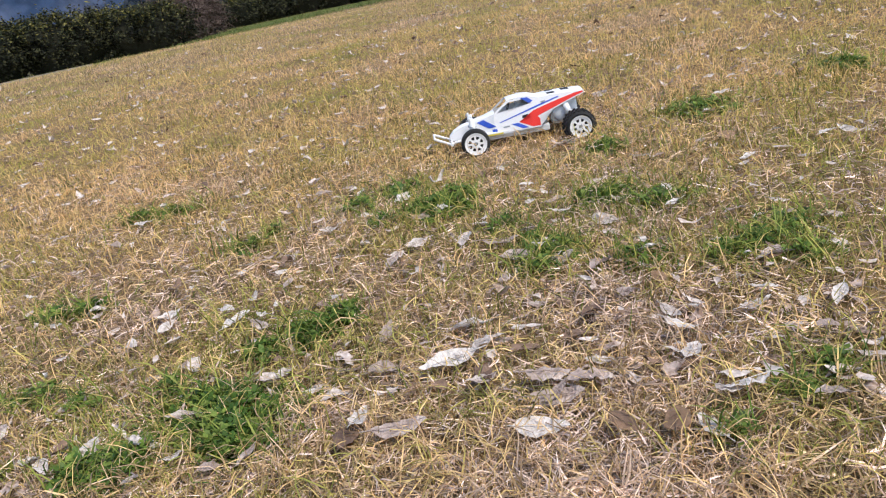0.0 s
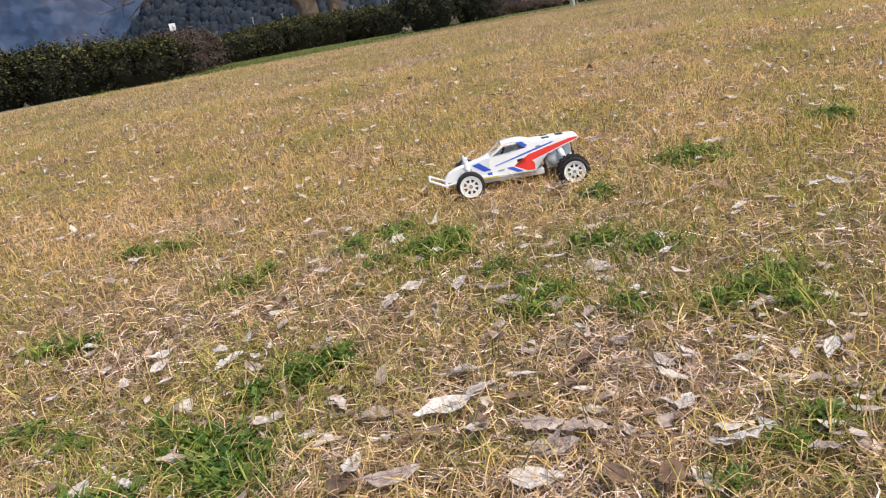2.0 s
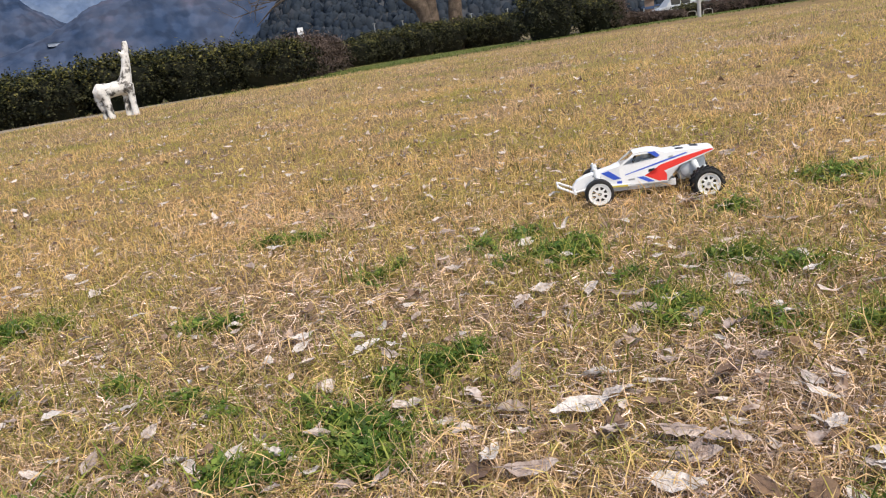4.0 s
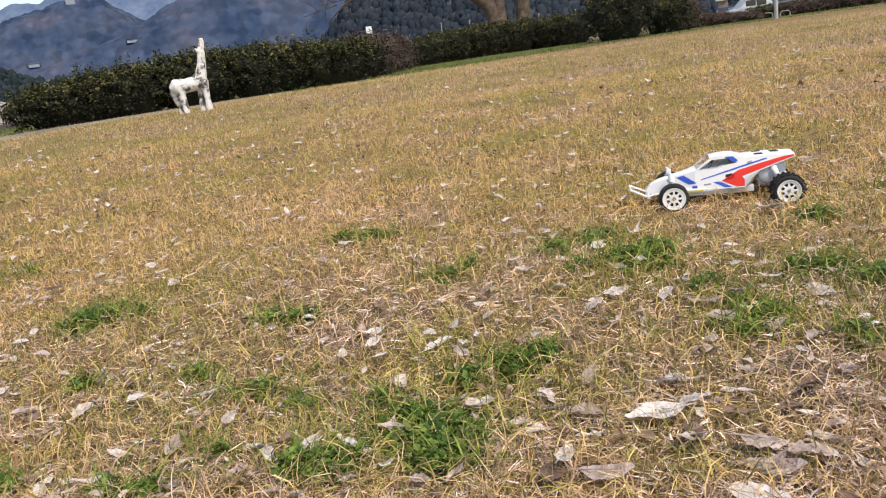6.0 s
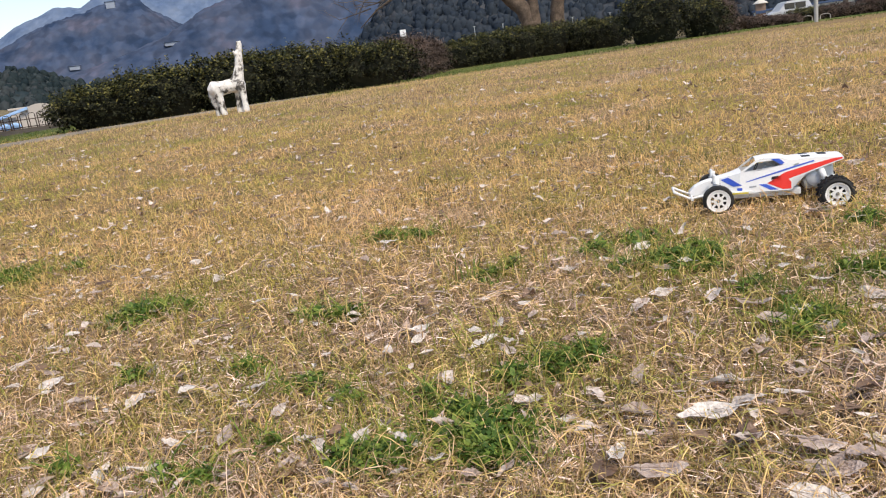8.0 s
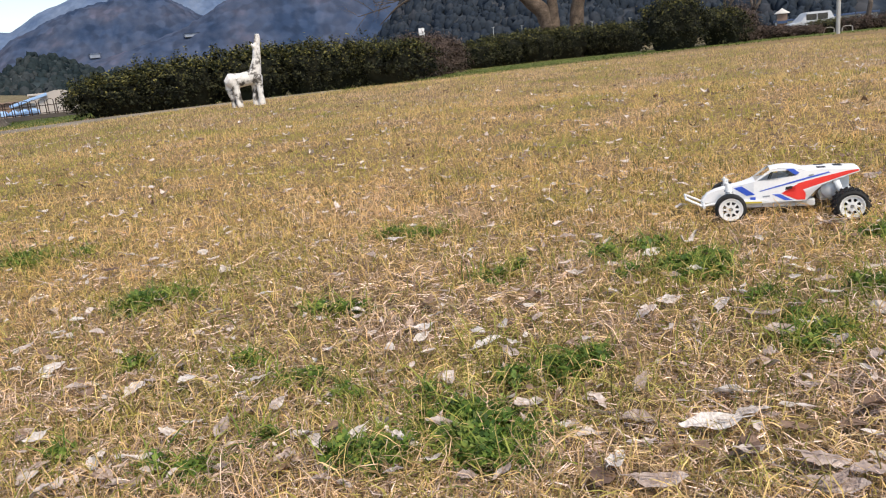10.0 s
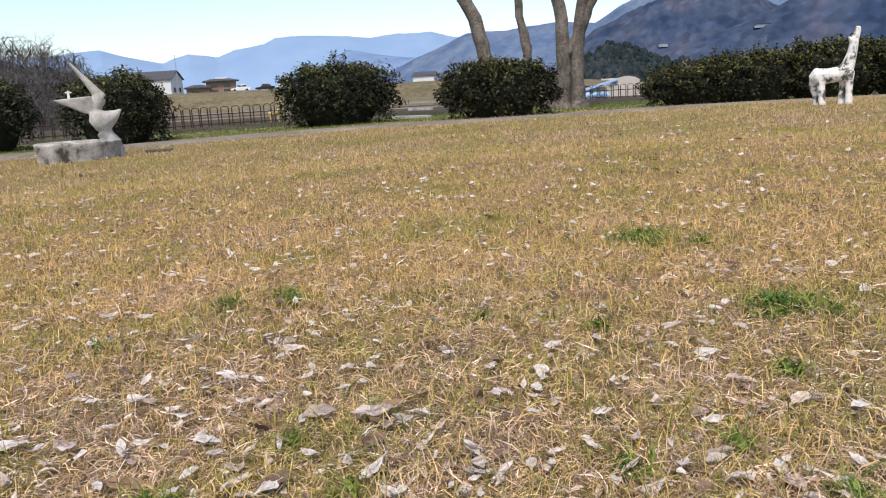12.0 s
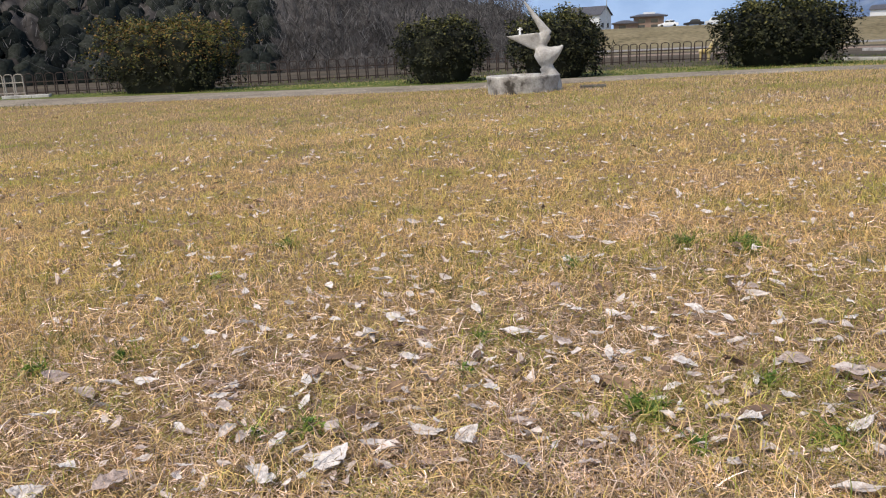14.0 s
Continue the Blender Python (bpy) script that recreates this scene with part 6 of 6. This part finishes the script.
HALF = [(-0.064, 0.012), (-0.05, 0.015), (-0.03, 0.018), (0.0, 0.022), (0.03, 0.030), (0.057, 0.040), (0.15, 0.050), (0.30, 0.052)]


def side_y(s, h):
    w = float(np.interp(s, [a for a, _ in HALF], [b for _, b in HALF]))
    return w - (h - 0.045) * 0.16


def side_panel(bm, poly, sign, out=0.0, thick=0.0012):
    """A flat outline in (length, height), bent onto the side of the shell, with thickness."""
    vs = [bm.verts.new((s, 0, h)) for s, h in poly]
    made = bmesh.ops.triangulate(bm, faces=[bm.faces.new(vs)])["faces"]
    geom = list({v for f in made for v in f.verts}) + list({e for f in made for e in f.edges}) + made
    for cut in (-0.05, -0.03, 0.0, 0.03, 0.057, 0.10, 0.15):
        geom = bmesh.ops.bisect_plane(bm, geom=geom, plane_co=(cut, 0, 0), plane_no=(1, 0, 0))["geom"]
    faces = [f for f in geom if isinstance(f, bmesh.types.BMFace)]
    for v in {v for f in faces for v in f.verts}:
        v.co.y = sign * (side_y(v.co.x, v.co.z) + out)
    if thick:
        ext = bmesh.ops.extrude_face_region(bm, geom=faces)["geom"]
        for v in ext:
            if isinstance(v, bmesh.types.BMVert):
                v.co.y -= sign * thick


bm = bmesh.new()
lower = [(-0.058, 0.038), (-0.035, 0.034), (0.05, 0.040), (0.172, 0.043), (0.173, 0.0620), (0.169, 0.0665), (0.206, 0.0790), (0.247, 0.0930), (0.288, 0.1065), (0.287, 0.1115), (0.235, 0.1140), (0.172, 0.1125), (0.152, 0.1025), (0.100, 0.0915), (0.060, 0.0905), (0.035, 0.083), (0.0, 0.0755), (-0.03, 0.0675), (-0.05, 0.058), (-0.060, 0.049), (-0.063, 0.043)]
pillar_front = [(0.058, 0.0905), (0.064, 0.0905), (0.097, 0.1125), (0.141, 0.1155), (0.155, 0.1030), (0.172, 0.1125), (0.150, 0.1195), (0.135, 0.1210), (0.093, 0.1170)]
for sign in (-1, 1):
    side_panel(bm, lower, sign)
    side_panel(bm, pillar_front, sign, -0.0004)
# bonnet, roof and tail deck between the two sides
for run in ([(-0.058, 0.038), (-0.063, 0.043), (-0.060, 0.049), (-0.05, 0.058), (-0.03, 0.0675), (0.0, 0.0755), (0.035, 0.083), (0.060, 0.0905)], [(0.093, 0.1170), (0.112, 0.1200), (0.135, 0.1213), (0.150, 0.1198), (0.172, 0.1128)], [(0.172, 0.1126), (0.20, 0.1136), (0.235, 0.1142), (0.287, 0.1117), (0.2882, 0.1065)], [(-0.035, 0.034), (0.0, 0.036), (0.05, 0.038), (0.172, 0.041)]):
    rows = []
    for s, h in run:
        w = side_y(s, h)
        rows.append([bm.verts.new((s, w * k / 3, h + 0.0035 * (1 - (k / 3) ** 2) * (h > 0.05))) for k in range(-3, 4)])
    for r0, r1 in zip(rows, rows[1:]):
        for k in range(6):
            bm.faces.new((r0[k], r0[k + 1], r1[k + 1], r1[k]))
bmesh.ops.recalc_face_normals(bm, faces=bm.faces)
shell = part("body", bm, M_white, buggy, "white plastic shell with open cockpit")

decals = [
    ("red_stripe", M_red, [(0.118, 0.0610), (0.152, 0.0455), (0.1705, 0.0455), (0.1712, 0.0610), (0.1655, 0.0690), (0.206, 0.0822), (0.247, 0.0962), (0.2855, 0.1080), (0.2845, 0.1113), (0.262, 0.1092), (0.205, 0.0968), (0.157, 0.0845), (0.1480, 0.0790), (0.1470, 0.0655)]),
    ("blue_stripe", M_blue, [(0.098, 0.0590), (0.1150, 0.0595), (0.1420, 0.0450), (0.1250, 0.0450)]),
    ("blue_line", M_blue, [(0.070, 0.0655), (0.157, 0.0888), (0.225, 0.1065), (0.221, 0.1086), (0.156, 0.0925), (0.070, 0.0675)]),
    ("blue_stripe", M_blue, [(0.012, 0.0735), (0.030, 0.0785), (0.060, 0.0590), (0.041, 0.0560)]),
    ("blue_stripe", M_blue, [(0.128, 0.1185), (0.146, 0.1185), (0.158, 0.1080), (0.149, 0.1040)]),
    ("black_vent", M_black, [(0.127, 0.0690), (0.142, 0.0712), (0.143, 0.0780), (0.128, 0.0757)]),
    ("logo_bar", M_blue, [(0.049, 0.0440), (0.061, 0.0450), (0.061, 0.0530), (0.049, 0.0520)]),
    ("writing_bar", M_grey, [(0.077, 0.0520), (0.093, 0.0535), (0.093, 0.0570), (0.077, 0.0555)]),
    ("writing_bar", M_grey, [(0.178, 0.0985), (0.189, 0.1010), (0.189, 0.1050), (0.178, 0.1025)]),
]
for nm, m, poly in decals:
    for sign in (-1, 1):
        bm = bmesh.new()
        side_panel(bm, poly, sign, 0.0007, 0.0005)
        bmesh.ops.recalc_face_normals(bm, faces=bm.faces)
        part(nm, bm, m, shell)
bm = bmesh.new()
box(bm, 0.198, 0.218, -0.026, -0.008, 0.1128, 0.1172, 0.001)
box(bm, 0.198, 0.218, 0.008, 0.026, 0.1128, 0.1172, 0.001)
part("deck_vent", bm, M_black, shell, "dark openings in the tail deck")
bm = bmesh.new()
box(bm, 0.236, 0.256, -0.012, 0.012, 0.1150, 0.1180, 0.001)
part("deck_vent", bm, M_black, shell, "dark opening in the tail deck")

bm = bmesh.new()
box(bm, -0.02, 0.195, -0.036, 0.036, 0.026, 0.044, 0.004)
box(bm, 0.03, 0.175, -0.044, 0.044, 0.036, 0.046, 0.003)
chassis = part("chassis", bm, M_nylon, buggy, "off-white nylon tub chassis")
for sign in (-1, 1):
    bm = bmesh.new()
    box(bm, 0.035, 0.075, min(sign * 0.0445, sign * 0.0435) - 0.0005, max(sign * 0.0445, sign * 0.0435) + 0.0005, 0.0385, 0.0425)
    part("yellow_sticker", bm, M_yellow, chassis)
bm = bmesh.new()
lathe(bm, [(-0.036, 0.001), (-0.036, 0.020), (-0.028, 0.026), (0.028, 0.026), (0.036, 0.020), (0.036, 0.001)], 18, "Y", (0.228, 0, 0.066))
box(bm, 0.205, 0.275, -0.022, 0.022, 0.036, 0.066, 0.006)
box(bm, 0.235, 0.272, -0.018, 0.018, 0.060, 0.092, 0.007)
part("gearbox", bm, M_nylon, buggy, "off-white gearbox and motor housing", True)
bm = bmesh.new()
tube(bm, [(0.215, -0.034, 0.058), (0.215, 0.034, 0.058)], 0.015, 14)
part("motor", bm, M_grey, buggy)
bm = bmesh.new()
box(bm, -0.022, 0.004, -0.018, 0.018, 0.040, 0.062, 0.005)
box(bm, -0.002, 0.006, -0.034, 0.034, 0.060, 0.078, 0.003)
part("front_bulkhead", bm, M_nylon, buggy)
for sign in (-1, 1):
    bm = bmesh.new()
    box(bm, -0.008, -0.002, sign * 0.040 - 0.009, sign * 0.040 + 0.009, 0.046, 0.092, 0.003)
    tower = part("shock_tower", bm, M_nylon, buggy, "off-white front shock tower")
    bm = bmesh.new()
    for z in (0.058, 0.072, 0.086):
        tube(bm, [(-0.0085, sign * 0.040, z), (-0.0115, sign * 0.040, z)], 0.0026, 8)
    part("bolt", bm, M_grey, tower)
    bm = bmesh.new()
    tube(bm, [(0.018, sign * 0.012, 0.048), (0.012, sign * 0.070, 0.042)], 0.0018, 6)
    part("steering_rod", bm, M_grey, buggy)
    bm = bmesh.new()
    box(bm, -0.006, 0.010, sign * 0.066 - 0.004, sign * 0.066 + 0.004, 0.026, 0.050, 0.002)
    part("front_upright", bm, M_nylon, buggy)
    bm = bmesh.new()
    for k in range(5):
        z = 0.050 + 0.0052 * k
        ring = [(0.0005 + 0.0082 * math.cos(a), sign * (0.0605 - 0.0025 * k) + 0.0082 * math.sin(a), z) for a in np.linspace(0, 2 * math.pi, 13)]
        tube(bm, ring, 0.0012, 5, False)
    part("front_spring", bm, M_grey, buggy)
bm = bmesh.new()
for x in (-0.052, -0.040, -0.028):
    for y in (-0.009, 0.009):
        tube(bm, [(x, y, 0.036), (x, y, 0.0415)], 0.0026, 8)
part("nose_bolts", bm, M_grey, buggy)
for sign in (-1, 1):
    bm = bmesh.new()
    tube(bm, [(0.0, sign * 0.02, 0.034), (0.0, sign * 0.075, 0.036)], 0.0042, 8)
    tube(bm, [(0.022, sign * 0.026, 0.034), (0.003, sign * 0.07, 0.035)], 0.0032, 8)
    part("front_arm", bm, M_nylon, buggy)
    bm = bmesh.new()
    tube(bm, [(0.0, sign * 0.066, 0.038), (0.001, sign * 0.044, 0.084)], 0.0050, 10)
    tube(bm, [(0.0, sign * 0.062, 0.046), (0.001, sign * 0.050, 0.072)], 0.0068, 10)
    part("front_damper", bm, M_nylon, buggy, "white coil damper", True)
    bm = bmesh.new()
    tube(bm, [(0.258, sign * 0.02, 0.042), (0.258, sign * 0.085, 0.040)], 0.0075, 10)
    part("rear_axle_arm", bm, M_nylon, buggy, "", True)
    bm = bmesh.new()
    tube(bm, [(0.252, sign * 0.046, 0.044), (0.232, sign * 0.034, 0.100)], 0.0048, 10)
    tube(bm, [(0.249, sign * 0.044, 0.054), (0.238, sign * 0.038, 0.086)], 0.0078, 10)
    part("rear_damper", bm, M_nylon, buggy, "white coil damper", True)
bm = bmesh.new()
tube(bm, [(-0.028, -0.03, 0.038), (-0.062, -0.032, 0.033), (-0.100, -0.030, 0.052), (-0.102, 0.030, 0.052), (-0.062, 0.032, 0.033), (-0.028, 0.03, 0.038)], 0.0034, 8)
tube(bm, [(-0.058, -0.055, 0.035), (-0.058, 0.055, 0.035)], 0.0036, 8)
box(bm, -0.064, -0.02, -0.012, 0.012, 0.033, 0.039, 0.001)
part("front_bumper", bm, M_white, buggy, "white wire-like front bumper")
# cockpit with a helmeted driver bust as one plain shape
bm = bmesh.new()
box(bm, 0.062, 0.165, -0.034, 0.034, 0.046, 0.066, 0.006)
part("cockpit_tray", bm, mat("tan_plastic", [(0.40, 0.31, 0.21), (0.50, 0.40, 0.29)], 30, 0.6, 0), buggy, "tan cockpit tray")
bm = bmesh.new()
tube(bm, [(0.132, 0, 0.080), (0.132, 0, 0.094), (0.130, 0, 0.099)], [0.020, 0.018, 0.008], 14)
tube(bm, [(0.128, 0, 0.097), (0.128, 0, 0.101), (0.128, 0, 0.109), (0.129, 0, 0.1145), (0.129, 0, 0.1155)], [0.006, 0.0115, 0.013, 0.010, 0.003], 14)
part("driver_bust", bm, mat("bust_paint", [(0.42, 0.42, 0.43), (0.66, 0.66, 0.66)], 60, 0.5, 0), buggy, "small grey helmeted driver bust", True)
bm = bmesh.new()
lathe(bm, [(-0.001, 0.012), (0.001, 0.012), (0.001, 0.0095), (-0.001, 0.0095), (-0.001, 0.012)], 16, "Y", (0, 0, 0))
wheel_ring = part("steering_wheel", bm, M_black, buggy)
wheel_ring.matrix_basis = pose(0.098, 0, 0.096, 0, 0, 90) @ pose(0, 0, 0, 25, 0, 0)


def buggy_wheel(at, r, width, knobs, rim=0.70):
    """A rim with eight spokes; the tyre and the hub are pieces of it."""
    bm = bmesh.new()
    h = width / 2
    rr = r * rim
    lathe(bm, [(-h * 0.9, rr * 0.86), (-h * 0.98, rr * 0.92), (-h * 0.98, rr), (h * 0.98, rr), (h * 0.98, rr * 0.92), (-h * 0.5, rr * 0.86), (-h * 0.9, rr * 0.86)], 32, "Y")
    lathe(bm, [(-h * 0.70, rr * 0.88), (-h * 0.82, rr * 0.88), (-h * 0.82, rr * 0.66), (-h * 0.70, rr * 0.66), (-h * 0.70, rr * 0.88)], 32, "Y")
    lathe(bm, [(-h * 0.70, rr * 0.40), (-h * 0.86, rr * 0.40), (-h * 0.86, rr * 0.16), (-h * 0.70, rr * 0.16), (-h * 0.70, rr * 0.40)], 24, "Y")
    for k in range(8):
        v0 = len(bm.verts)
        box(bm, rr * 0.36, rr * 0.70, -h * 0.83, -h * 0.70, -rr * 0.085, rr * 0.085)
        bm.verts.ensure_lookup_table()
        bmesh.ops.rotate(bm, verts=bm.verts[v0:], cent=(0, 0, 0), matrix=Matrix.Rotation(k * math.pi / 4, 3, "Y"))
    bmesh.ops.recalc_face_normals(bm, faces=bm.faces)
    if at[1] > 0:
        bmesh.ops.rotate(bm, verts=bm.verts, cent=(0, 0, 0), matrix=Matrix.Rotation(math.pi, 3, "Z"))
    wheel = part("wheel", bm, M_rim, buggy, "white eight-spoked wheel")
    wheel.matrix_basis = Matrix.Translation(at)
    bm = bmesh.new()
    lathe(bm, [(-h * 0.45, 0.001), (-h * 0.45, rr * 0.9), (-h, rr * 0.99), (-h * 1.06, r * 0.84), (-h * 0.9, r * 0.97), (-h * 0.5, r), (h * 0.5, r), (h * 0.9, r * 0.97), (h * 1.06, r * 0.84), (h, rr * 0.99), (h * 0.45, rr * 0.9), (h * 0.45, 0.001)], 40, "Y")
    for k in range(knobs):
        for j, yy in enumerate((-0.72, -0.25, 0.25, 0.72)):
            v0 = len(bm.verts)
            box(bm, r * 0.97, r * 1.055, (yy - 0.17) * h, (yy + 0.17) * h, -r * 0.075, r * 0.075)
            bm.verts.ensure_lookup_table()
            bmesh.ops.rotate(bm, verts=bm.verts[v0:], cent=(0, 0, 0), matrix=Matrix.Rotation((k + 0.5 * (j % 2)) * 2 * math.pi / knobs, 3, "Y"))
    bmesh.ops.recalc_face_normals(bm, faces=bm.faces)
    part("tyre", bm, M_tyre, wheel, "black rubber tyre")
    bm = bmesh.new()
    s = -1 if at[1] < 0 else 1
    tube(bm, [(0, s * h * 0.6, 0), (0, s * h * 0.98, 0)], r * 0.085, 10)
    part("hub_nut", bm, M_grey, wheel)


for sign in (-1, 1):
    buggy_wheel((0.0, sign * 0.085, 0.0360), 0.0360, 0.026, 0, 0.78)
    buggy_wheel((0.258, sign * 0.098, 0.0385), 0.0375, 0.044, 20, 0.73)
